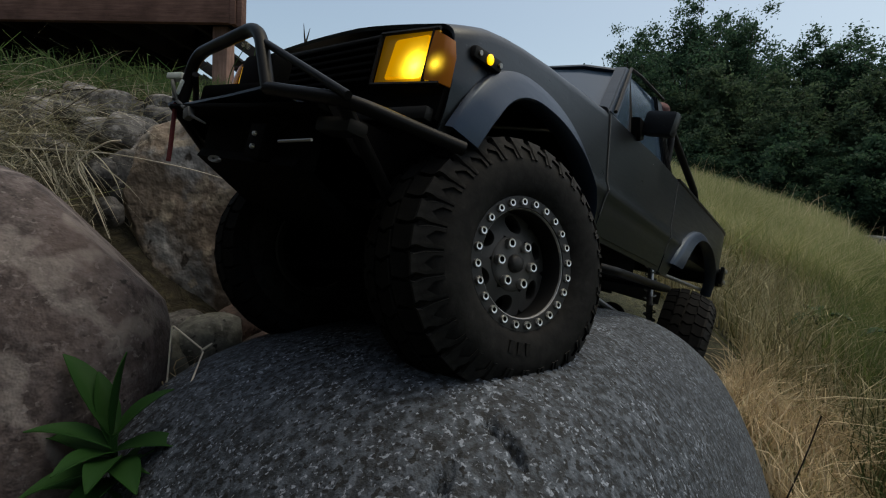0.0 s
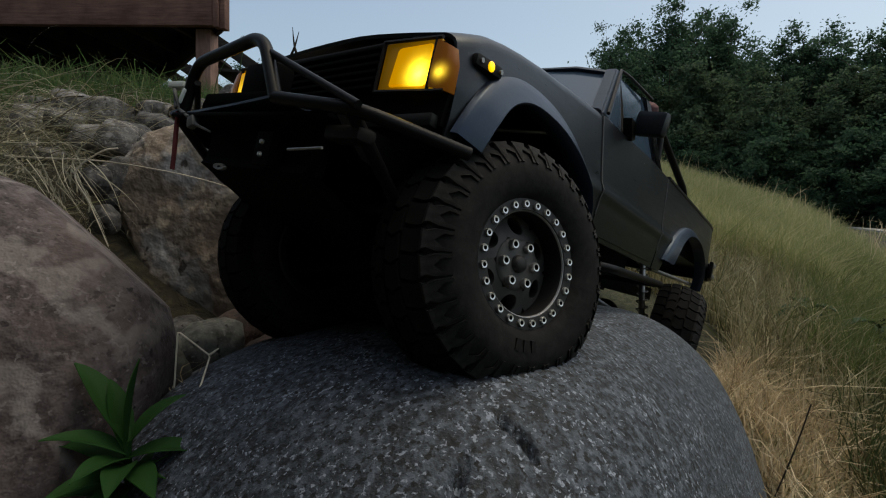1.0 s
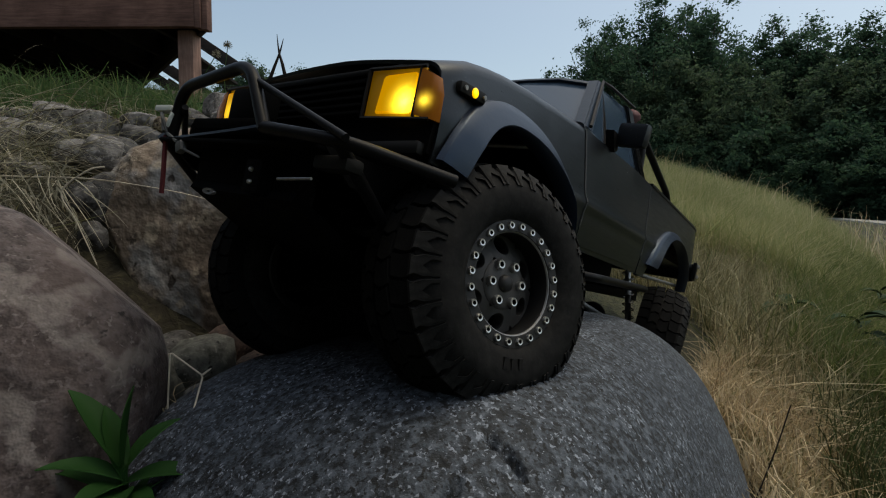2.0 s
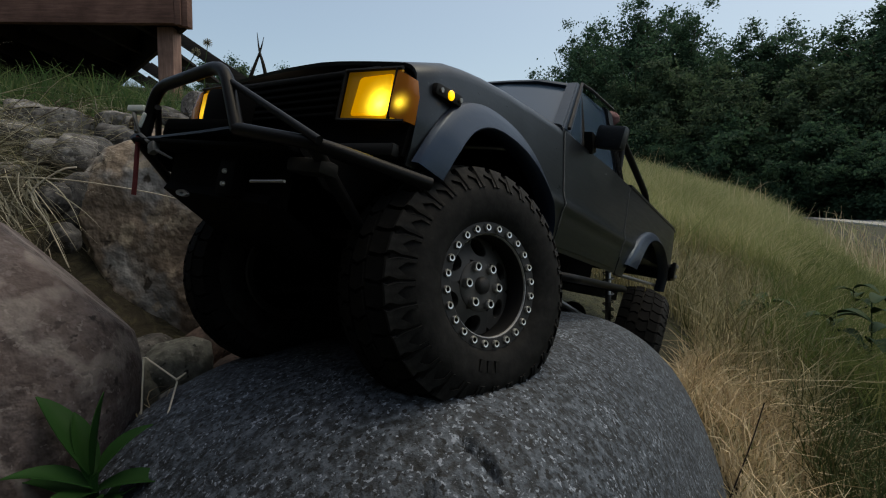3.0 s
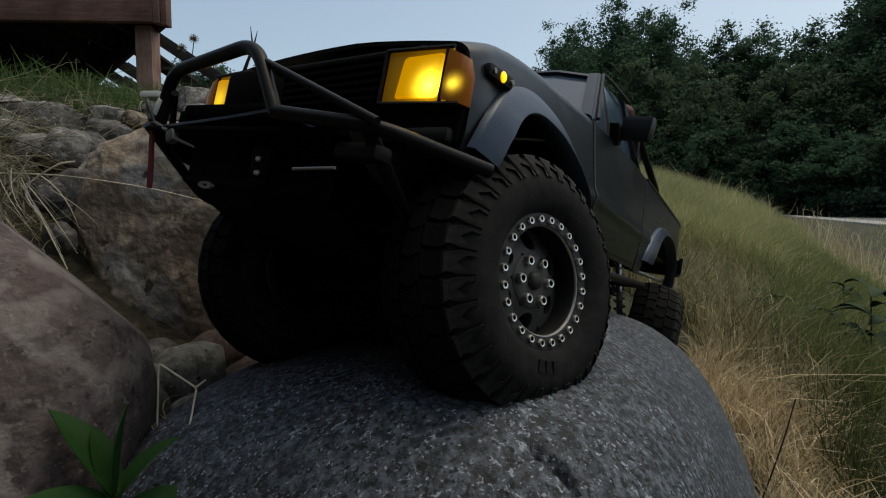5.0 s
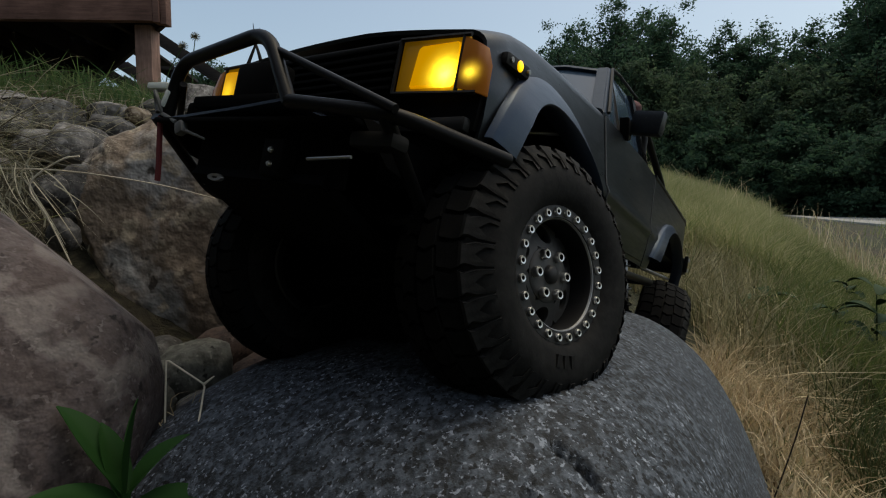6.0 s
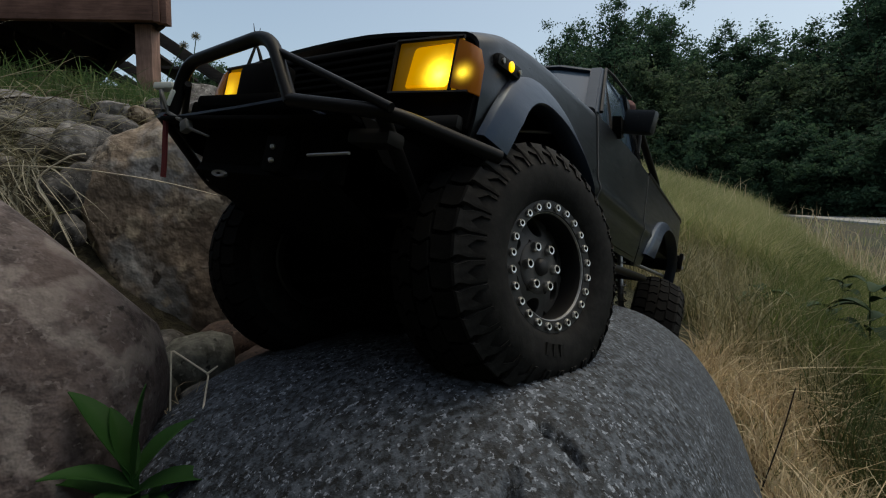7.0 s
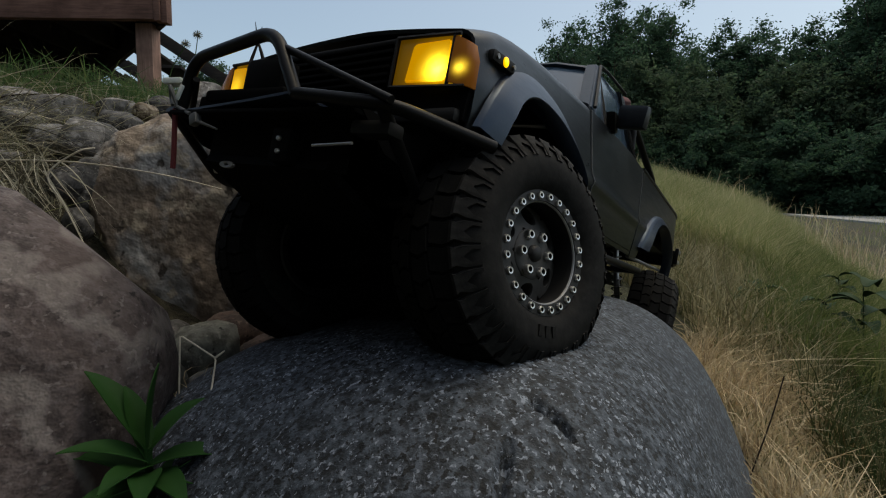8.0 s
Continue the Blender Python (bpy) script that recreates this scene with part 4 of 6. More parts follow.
bm = bmesh.new()
lathe(bm, [(0.0018, -0.0008), (0.0052, -0.0010), (0.0058, 0.0), (0.0052, 0.0010), (0.0018, 0.0008), (0.0018, -0.0008)], 20)
for v in bm.verts:
    v.co = Vector((0.0738 + v.co.y, -0.0205 + v.co.x, 0.0140 + v.co.z * 0.30))
part("shackle_tab", bm, M_DULL, bumper, "bare metal shackle tab")

# winch hook and its red strap at the bumper's far corner
bm = bmesh.new()
tube(bm, spline([(0.080, -0.064, 0.041), (0.083, -0.067, 0.049), (0.081, -0.073, 0.052), (0.079, -0.074, 0.047), (0.080, -0.069, 0.042)], 6), 0.0010, 8)
tube(bm, [(0.080, -0.064, 0.041), (0.083, -0.045, 0.036)], 0.0010, 8)
box(bm, (0.082, -0.0415, 0.0335), (0.004, 0.0055, 0.0060), 0.0012, Euler((radians(25), 0, 0)).to_quaternion())
tube(bm, [(0.082, -0.041, 0.033), (0.081, -0.0235, 0.0292)], 0.0009, 8, 0.0005)
hook = part("winch_hook", bm, M_MID_GREY, bumper, "scuffed steel winch hook")
bm = bmesh.new()
box(bm, (0.080, -0.0705, 0.0545), (0.006, 0.0125, 0.0034), 0.001, Euler((radians(4), 0, radians(12))).to_quaternion())
box(bm, (0.080, -0.0630, 0.0485), (0.003, 0.0035, 0.0085), 0.001, Euler((radians(-20), 0, 0)).to_quaternion())
part("tag", bm, plastic_material("pale_tag", (0.72, 0.78, 0.76), 0.5, 0.7, 0.4, 0.1), hook, "pale plastic tag")
bm = bmesh.new()
rows = []
for p in spline([(0.0800, -0.0655, 0.0400), (0.0800, -0.0625, 0.030), (0.0800, -0.0585, 0.018), (0.0800, -0.0560, 0.0085)], 6):
    rows.append([(p.x - 0.0006, p.y - 0.0016, p.z), (p.x + 0.0006, p.y - 0.0016, p.z), (p.x + 0.0006, p.y + 0.0016, p.z), (p.x - 0.0006, p.y + 0.0016, p.z)])
loft(bm, rows, True)
part("strap", bm, plastic_material("red_webbing", (0.13, 0.020, 0.024), 0.8, 0.95, 0.2, 0.1), hook, "hanging red strap")

# a lamp pod and the winch's control box behind the hoop
bm = bmesh.new()
box(bm, (0.060, -0.0200, 0.0605), (0.012, 0.030, 0.022), 0.004)
box(bm, (0.066, -0.0165, 0.0480), (0.022, 0.060, 0.006), 0.002)
part("winch_box", bm, M_UNDER, bumper, "black winch control box")
bm = bmesh.new()
box(bm, (0.064, -0.0560, 0.0470), (0.012, 0.014, 0.008), 0.002)
part("winch_motor", bm, M_UNDER, bumper)
# black plate added to close the see-through gap below the bumper
bm = bmesh.new()
slab(bm, [(0.072, 0.019), (0.040, 0.004), (-0.030, -0.012), (-0.060, -0.014), (-0.060, -0.018), (-0.030, -0.017), (0.042, -0.001), (0.074, 0.015)], -0.040, 0.046)
part("front_skid_plate", bm, M_UNDER, truck)
bm = bmesh.new()
box(bm, (0.0500, -0.060, 0.0165), (0.004, 0.016, 0.006), 0.001, Euler((0, radians(30), 0)).to_quaternion())
part("shackle_tab", bm, M_DULL, bumper, "bare metal shackle tab")

# bright bar added in place of daylight seen through the wheel arch
bm = bmesh.new()
tube(bm, [(-0.066, 0.030, 0.0835), (-0.094, 0.080, 0.0910)], 0.0014, 8)
part("inner_brace", bm, M_SILVER, truck, "bright bar added for the daylight gap inside the wheel arch")

# chassis and running gear
bm = bmesh.new()
for s in (1, -1):
    box(bm, (-0.24, s * 0.032, 0.012), (0.56, 0.008, 0.016), 0.001)
for x in (0.02, -0.10, -0.22, -0.36, -0.50):
    box(bm, (x, 0, 0.012), (0.012, 0.062, 0.010), 0.001)
part("chassis_rail", bm, M_UNDER, truck)
bm = bmesh.new()
box(bm, (-0.20, 0, -0.004), (0.16, 0.070, 0.020), 0.006)
part("skid_plate", bm, M_UNDER, truck)
bm = bmesh.new()
box(bm, (-0.005, 0, 0.050), (0.075, 0.070, 0.050), 0.006)
box(bm, (-0.30, 0, 0.040), (0.18, 0.075, 0.040), 0.006)
# dark block added so no bright ground shows behind the axle
box(bm, (-0.075, 0, 0.004), (0.050, 0.120, 0.075), 0.006)
part("motor_and_battery", bm, M_UNDER, truck)
for s in (1, -1):
    bm = bmesh.new()
    tube(bm, bend([(-0.130, s * 0.070, 0.014), (-0.150, s * 0.1010, 0.0140), (-0.300, s * 0.1010, 0.0165), (-0.318, s * 0.070, 0.018)], 0.012), 0.0032, 10)
    for x in (-0.17, -0.28):
        tube(bm, [(x, s * 0.100, 0.0150), (x, s * 0.036, 0.012)], 0.0024, 8)
    part("rock_slider", bm, M_STEEL_BLACK, truck, "black tubular side step")

bumper_rear = new("rear_bumper")
bumper_rear.parent = truck
bm = bmesh.new()
box(bm, (-0.5600, 0, 0.058), (0.012, 0.190, 0.024), 0.003)
for s in (1, -1):
    box(bm, (-0.540, s * 0.098, 0.058), (0.050, 0.005, 0.022), 0.002, Euler((0, 0, radians(8 * s))).to_quaternion())
part("bumper_beam", bm, M_STEEL_BLACK, bumper_rear, "black rear bumper")
for s in (1, -1):
    for z in (0.052, 0.066):
        bm = bmesh.new()
        box(bm, (-0.540, s * 0.1012, z), (0.016, 0.002, 0.0045), 0.0006)
        part("bumper_slot", bm, M_DULL, bumper_rear)
bm = bmesh.new()
tube(bm, bend([(-0.300, 0.0870, 0.030), (-0.520, 0.0880, 0.034)], 0.01), 0.0020, 8)
tube(bm, bend([(-0.300, -0.0870, 0.030), (-0.520, -0.0880, 0.034)], 0.01), 0.0020, 8)
part("bed_sill", bm, M_DULL, truck, "bare metal sill edge")

# roll bar in the bed and the bundle tied to it
bm = bmesh.new()
for s in (1, -1):
    tube(bm, bend([(-0.425, s * 0.078, 0.100), (-0.405, s * 0.078, 0.130), (-0.300, s * 0.074, 0.158), (-0.285, s * 0.072, 0.164)], 0.014), 0.0036, 10)
tube(bm, bend([(-0.288, 0.078, 0.064), (-0.288, 0.074, 0.168), (-0.288, -0.074, 0.168), (-0.288, -0.078, 0.064)], 0.018), 0.0036, 10)
part("roll_bar", bm, M_STEEL_BLACK, truck, "black roll bar in the cargo bed")

# the same bundle of cloth lies on the roll bar
bm = bmesh.new()
bmesh.ops.create_icosphere(bm, subdivisions=4, radius=1.0, matrix=Matrix.Diagonal((0.007, 0.010, 0.0085, 1)))
for v in bm.verts:
    v.co *= 1 + 0.30 * noise.noise(v.co * 130) + 0.12 * noise.noise(v.co * 320)
cloth = link("cloth_bundle", bm, plastic_material("faded_pink_cloth", (0.17, 0.085, 0.088), 0.85, 0.95, 0.15, 0.5))
cloth.matrix_world = TRUCK @ Matrix.Translation((-0.2880, 0.0560, 0.1815))
tagged(cloth, "faded pink cloth bundle tied on the roll bar", "cloth")

# ---- wheels ----
TYRE_R, TYRE_W = 0.0592, 0.0460


def wheel_meshes():
    """Meshes of one wheel, its axis along y with the outer face at y = 0."""
    out = {}
    def keep(name, bm, mat, dark=0.0):
        ob = link(name, bm, mat)
        me = ob.data
        if dark:
            me.materials.append(M_TRIM)
            for poly in me.polygons:
                c = poly.center
                poly.material_index = 1 if math.hypot(c.x, c.z) < dark else 0
        bpy.data.objects.remove(ob)
        out[name] = me
    bm = bmesh.new()
    lathe(bm, [(0.0232, -0.001), (0.0236, 0.0004), (0.0240, 0.0012), (0.0290, 0.0012), (0.0298, 0.0004), (0.0298, -0.004), (0.0270, -0.006), (0.0262, -0.020), (0.0280, -0.040), (0.0300, -0.042), (0.0290, -0.043), (0.0250, -0.041), (0.0245, -0.020), (0.0236, -0.004)], 64, True)
    keep("wheel", bm, M_RIM)
    # spoke disc with round holes
    bm = bmesh.new()
    n, m = 6, 24
    def dish(r):
        return -0.0062 - 0.0050 * max(0.0, min(1.0, (r - 0.011) / 0.011)) ** 1.2
    for k in range(n):
        mid = 2 * math.pi * (k + 0.5) / n
        c = (0.0182 * math.cos(mid), 0.0182 * math.sin(mid))
        hole, edge = [], []
        for i in range(m):
            a = 2 * math.pi * i / m + mid
            d = (math.cos(a), math.sin(a))
            p = (c[0] + d[0] * 0.0043, c[1] + d[1] * 0.0043)
            t = 0.0043
            while True:
                q = (c[0] + d[0] * t, c[1] + d[1] * t)
                r = math.hypot(*q)
                off = (math.atan2(q[1], q[0]) - mid + math.pi) % (2 * math.pi) - math.pi
                if r > 0.0236 or r < 0.0118 or abs(off) > math.pi / n:
                    break
                t += 0.0002
            hole.append(p)
            edge.append(q)
        rows = []
        for deep, ring in ((-0.006, hole), (-0.0006, hole), (0, [(h[0] * 0.93 + e[0] * 0.07, h[1] * 0.93 + e[1] * 0.07) for h, e in zip(hole, edge)]), (0, edge)):
            rows.append([(x, dish(math.hypot(x, y)) + deep, y) for x, y in ring])
        loft(bm, rows, True)
    lathe(bm, [(0, -0.0050), (0.0100, -0.0052), (0.0118, -0.0060), (0.0122, -0.0064), (0.0122, -0.012), (0, -0.012)], 48)
    keep("spoke_disc", bm, M_SPOKE)
    bm = bmesh.new()
    lathe(bm, [(0, -0.030), (0.0240, -0.030), (0.0240, -0.032), (0, -0.032)], 40)
    keep("brake_disc", bm, M_UNDER)
    bm = bmesh.new()
    lathe(bm, [(0.0232, -0.0002), (0.0235, 0.0006), (0.0239, 0.0008), (0.0241, 0.0004)], 64)
    keep("ring_edge", bm, M_DULL)
    bm = bmesh.new()
    lathe(bm, [(0, 0.0002), (0.0008, 0.0002), (0.0009, 0.0014), (0.0015, 0.0015), (0.0018, 0.0010), (0.0018, -0.0006)], 14)
    keep("bolt", bm, M_SILVER, 0.00092)
    bm = bmesh.new()
    lathe(bm, [(0, 0.0006), (0.0012, 0.0006), (0.0013, 0.0025), (0.0019, 0.0026), (0.0023, 0.0020), (0.0023, 0.0)], 12)
    keep("lug_nut", bm, M_SILVER, 0.00128)
    bm = bmesh.new()
    lathe(bm, [(0, 0.0030), (0.0026, 0.0028), (0.0038, 0.0018), (0.0042, 0.0)], 24)
    keep("hub_cap", bm, M_RIM)
    # carcass
    w, r = TYRE_W, TYRE_R
    prof = [(0.0284, 0.0002), (0.0300, 0.0022), (0.0335, 0.0042), (0.0380, 0.0050), (0.0415, 0.0050), (0.0450, 0.0042), (0.0485, 0.0022), (r - 0.0066, -0.0020), (r - 0.0046, -0.008), (r - 0.0042, -0.015)]
    prof += [(r - 0.0040, -w / 2 + 0.0)]
    prof += [(a, -w - b + 0.004) for a, b in [(q[0], q[1] - 0.004) for q in prof[-2::-1]]]
    lathe(bm := bmesh.new(), [(a, b) for a, b in prof], 72)
    keep("tyre", bm, M_RUBBER)
    # tread blocks: a hooked shoulder block and a middle block, the other half is their mirror
    def block(name, outline, top, low, curve):
        bm = bmesh.new()
        lo = [bm.verts.new((x * 1.12, y, low - curve * abs(y + w / 2) ** 2)) for x, y in outline]
        hi = [bm.verts.new((x, y * 0.985 - w / 2 * 0.015, top - curve * abs(y + w / 2) ** 2)) for x, y in outline]
        k = len(outline)
        bm.faces.new(hi)
        for i in range(k):
            bm.faces.new((lo[i], lo[(i + 1) % k], hi[(i + 1) % k], hi[i]))
        keep(name, bm, M_TREAD)
    def flip(o):
        return [(-x, -w - y) for x, y in o]
    sh = [(-0.0047, -0.0026), (0.0045, -0.0026), (0.0054, -0.0060), (0.0044, -0.0122), (-0.0050, -0.0128), (-0.0038, -0.0060)]
    md = [(-0.0058, -0.0138), (0.0042, -0.0133), (0.0060, -0.0180), (0.0040, -0.0224), (-0.0052, -0.0217), (-0.0038, -0.0180)]
    block("shoulder_block", sh, r - 0.0004, r - 0.0095, 11.0)
    block("shoulder_block_inner", flip(sh), r - 0.0004, r - 0.0095, 11.0)
    block("middle_block", md, r, r - 0.0062, 11.0)
    block("middle_block_inner", flip(md), r, r - 0.0062, 11.0)
    # forked lugs that run down the shoulder's wall and leave round pockets between them
    def wall(z):
        return line(((0.0, -0.0050), (-0.0066, -0.0020), (-0.0107, 0.0022), (-0.0142, 0.0042), (-0.0177, 0.0050), (-0.022, 0.0052)), z)
    def lug(name, pts, proud):
        bm = bmesh.new()
        lo = [bm.verts.new((x * 1.12, wall(z) - 0.0012, r + z)) for x, z in pts]
        hi = [bm.verts.new((x * 0.92, wall(z) + proud * (1.0 if z > -0.012 else 0.55), r + z + 0.0004)) for x, z in pts]
        bm.faces.new(hi)
        for i in range(len(pts)):
            j = (i + 1) % len(pts)
            bm.faces.new((lo[i], lo[j], hi[j], hi[i]))
        keep(name, bm, M_LUG)
    half = [(0.0043, -0.0046), (0.0036, -0.0062), (0.0046, -0.0090), (0.0043, -0.0150), (0.0028, -0.0152), (0.0029, -0.0112)]
    lug("side_lug", half + [(0.0, -0.0086)] + [(-x, z) for x, z in half[::-1]], 0.0011)
    bm = bmesh.new()
    slab(bm, [(-0.0011, 0.0335), (0.0011, 0.0335), (0.0012, 0.0385), (-0.0012, 0.0385)], 0.0030, 0.0054)
    keep("wall_mark", bm, M_RUBBER)
    return out


WHEEL = wheel_meshes()
BLOCKS = 32


def build_wheel(m, label):
    wheel = share("wheel", WHEEL["wheel"], truck, m, label)
    one = Matrix.Identity(4)
    share("tyre", WHEEL["tyre"], wheel, one, "dusty black mud-terrain tyre")
    share("spoke_disc", WHEEL["spoke_disc"], wheel, one)
    share("brake_disc", WHEEL["brake_disc"], wheel, one)
    share("ring_edge", WHEEL["ring_edge"], wheel, one, "bare metal ring edge")
    share("hub_cap", WHEEL["hub_cap"], wheel, Matrix.Translation((0, -0.0052, 0)))
    for k in range(24):
        a = 2 * math.pi * (k + 0.25) / 24
        share("bolt", WHEEL["bolt"], wheel, Matrix.Translation((0.0264 * math.cos(a), 0.0010, 0.0264 * math.sin(a))))
    for k in range(6):
        a = 2 * math.pi * k / 6
        share("lug_nut", WHEEL["lug_nut"], wheel, Matrix.Translation((0.0094 * math.cos(a), -0.0053, 0.0094 * math.sin(a))))
    for k in range(BLOCKS):
        for name, off in (("shoulder_block", 0.0), ("middle_block", 0.30), ("shoulder_block_inner", 0.5), ("middle_block_inner", 0.80)):
            share("tread_block", WHEEL[name], wheel, Matrix.Rotation(2 * math.pi * (k + off) / BLOCKS, 4, "Y"))
        if k in (20, 21, 22):
            share("wall_mark", WHEEL["wall_mark"], wheel, Matrix.Rotation(2 * math.pi * (k * 0.66 + 2.0) / BLOCKS, 4, "Y"))
        share("side_lug", WHEEL["side_lug"], wheel, Matrix.Rotation(2 * math.pi * k / BLOCKS, 4, "Y"))
    return wheel


def axle_pose(centre, out, up=(0, 0, 1), spin=0.0):
    """A wheel whose outer face is centred there and looks out."""
    y = Vector(out).normalized()
    z = (Vector(up) - y * Vector(up).dot(y)).normalized()
    x = y.cross(z)
    m = Matrix((x, y, z)).transposed().to_4x4()
    m.translation = Vector(centre)
    return m @ Matrix.Rotation(radians(spin), 4, "Y")


FRONT_OUT = Vector((0.305, 0.935, 0.178))
FL = Vector((0.0, 0.1165, 0.0))
build_wheel(axle_pose(FL, FRONT_OUT), "black beadlock front wheel with bright bolts, turned on its lock")
FR = Vector((-0.024, -0.070, -0.026))
build_wheel(axle_pose(FR, (-0.305, -0.935, -0.178)), "black beadlock front wheel in the truck's shade")
RL, RR = Vector((-0.390, 0.1180, -0.036)), Vector((-0.398, -0.1120, -0.006))
ROUT = (RL - RR).normalized()
build_wheel(axle_pose(RL, ROUT + Vector((-0.26, 0, 0.05)), spin=11), "black rear wheel hanging low")
build_wheel(axle_pose(RR, -ROUT, spin=23), "black rear wheel on the far side")
for name, a, b in (("front_axle", FL, FR), ("rear_axle", RL, RR)):
    w = (b - a).normalized()
    bm = bmesh.new()
    tube(bm, [a + w * 0.026, b - w * 0.026], 0.0062, 12)
    mid = a.lerp(b, 0.42)
    bmesh.ops.create_uvsphere(bm, u_segments=18, v_segments=12, radius=0.0165, matrix=Matrix.Translation(mid))
    for p in (a + w * 0.040, b - w * 0.040):
        box(bm, p, (0.020, 0.012, 0.022), 0.002)
    axle = part(name, bm, M_UNDER, truck, "black axle housing")
    for p, s in ((a + w * 0.052, 1), (b - w * 0.052, -1)):
        bm = bmesh.new()
        top = Vector((p.x - 0.012, s * 0.046, 0.064))
        tube(bm, [p, top], 0.0034, 10)
        coil = []
        for i in range(91):
            t = i / 90
            c = p.lerp(top, 0.12 + 0.76 * t)
            an = t * 2 * math.pi * 8
            coil.append(c + Vector((math.cos(an), math.sin(an), 0)) * 0.0060)
        tube(bm, coil, 0.0009, 6)
        part("shock_absorber", bm, M_UNDER if name == "front_axle" else M_DULL, truck, "coil-over shock absorber")
    for s in (1, -1):
        bm = bmesh.new()
        q = a + w * 0.055 if s > 0 else b - w * 0.055
        tube(bm, [q + Vector((-0.006, 0, -0.004)), Vector((q.x - 0.12 if name == "front_axle" else q.x + 0.13, s * 0.030, 0.000))], 0.0030, 8)
        part("suspension_link", bm, M_DULL if name == "rear_axle" else M_UNDER, truck)
# black box added on the axle to block light beside the tyre
bm = bmesh.new()
box(bm, (-0.028, 0.012, -0.030), (0.034, 0.046, 0.040), 0.003)
tube(bm, [(0.010, 0.075, -0.008), (0.006, -0.050, -0.036)], 0.0030, 8)
part("steering_servo", bm, M_UNDER, truck, "black box and rod added on the front axle to close a bright gap")
bm = bmesh.new()
tube(bm, [FL.lerp(FR, 0.42), Vector((-0.14, 0, 0.0))], 0.0045, 10)
tube(bm, [RL.lerp(RR, 0.45), Vector((-0.26, 0, 0.0))], 0.0045, 10)
part("drive_shaft", bm, M_UNDER, truck)


# ---- the timber deck on the bank ----
deck = tagged(new("timber_deck"), "brown stained timber deck on a square post, dark underneath", "deck")
deck.location = (-1.555, 3.93, land(-1.555, 3.93))
deck.rotation_euler = (0, 0, radians(-8))
DZ = deck.location.z


def board(name, a, b, mat, parent, label="", bevel=0.004):
    """A timber between two corners of its box, placed from the parent's base."""
    a, b = Vector(a), Vector(b)
    bm = bmesh.new()
    box(bm, (0, 0, 0), tuple(abs(c) for c in (b - a)), bevel)
    ob = part(name, bm, mat, parent, label)
    ob.location = (a + b) / 2 - (parent.location if parent else Vector())
    return ob


board("post", (-1.672, 3.875, DZ - 0.15), (-1.556, 3.985, 1.490), M_POST, deck, "square brown timber post", 0.006)
board("front_beam", (-6.5, 3.800, 1.490), (-1.500, 3.852, 1.800), M_DECK, deck, "wide brown fascia beam")
board("beam_end", (-1.497, 3.795, 1.480), (-1.455, 3.870, 1.800), M_DECK, deck)
board("beam_end", (-1.452, 3.810, 1.472), (-1.412, 3.880, 1.800), M_DECK, deck)
SKEW = 0.95  # the deck's side runs back at an angle
# side beam and joists carry the underside's shade as dark colour
bm = bmesh.new()
slab(bm, [(0.105, -0.06), (0.060, -0.06), (0.060 - SKEW * 4.0, 3.94), (0.105 - SKEW * 4.0, 3.94)], 1.470 - DZ, 1.780 - DZ, 2)
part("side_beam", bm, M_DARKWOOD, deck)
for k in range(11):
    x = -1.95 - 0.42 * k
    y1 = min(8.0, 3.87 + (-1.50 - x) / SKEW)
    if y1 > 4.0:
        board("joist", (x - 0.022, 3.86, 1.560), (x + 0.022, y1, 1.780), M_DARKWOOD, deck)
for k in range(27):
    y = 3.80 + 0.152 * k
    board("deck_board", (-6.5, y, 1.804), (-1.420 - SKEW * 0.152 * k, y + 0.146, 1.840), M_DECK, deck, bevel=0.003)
# dark panel added at the back so the space below reads as shade
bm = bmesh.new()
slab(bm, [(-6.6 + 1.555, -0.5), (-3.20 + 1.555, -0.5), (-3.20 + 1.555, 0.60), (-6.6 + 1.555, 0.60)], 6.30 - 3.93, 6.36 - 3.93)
part("skirting", bm, M_DARKWOOD, deck, "near-black panel added to stand in for shade below the deck")

# stairs that come down from the deck behind the post, shade put into their colour
stairs = tagged(new("deck_stairs"), "timber stairs descending beside the deck, shade put into their dark colour", "stairs")
stairs.location = (-2.0, 6.4, land(-2.0, 6.4))
for y in (6.15, 6.75):
    for o in (0.27, -0.22, -0.38):
        bm = bmesh.new()
        box(bm, (0, 0, 0), (2.6, 0.045, 0.105), 0.004, Euler((0, radians(33), 0)).to_quaternion())
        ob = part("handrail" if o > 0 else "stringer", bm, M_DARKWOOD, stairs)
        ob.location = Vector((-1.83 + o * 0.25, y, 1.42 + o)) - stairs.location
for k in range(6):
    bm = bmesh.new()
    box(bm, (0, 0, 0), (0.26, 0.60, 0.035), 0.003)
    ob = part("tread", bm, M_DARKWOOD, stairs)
    ob.location = Vector((-2.55 + 0.27 * k, 6.45, 1.93 - 0.175 * k)) - stairs.location


# an unseen wall, added behind the eye to keep light off the near faces
wall = bmesh.new()
slab(wall, [(-4.6, 2.9), (-2.6, -2.6), (2.4, -5.3), (2.35, -5.4), (-2.66, -2.68), (-4.7, 2.86)], -0.8, 4.6, 2)
tagged(link("wall_house", wall, plastic_material("blue_grey_siding", (0.060, 0.064, 0.070), 0.6, 0.8, 0.3, 0.05), False), "unseen dark blue-grey wall added behind the viewer to block light", "wall", kind="structure")


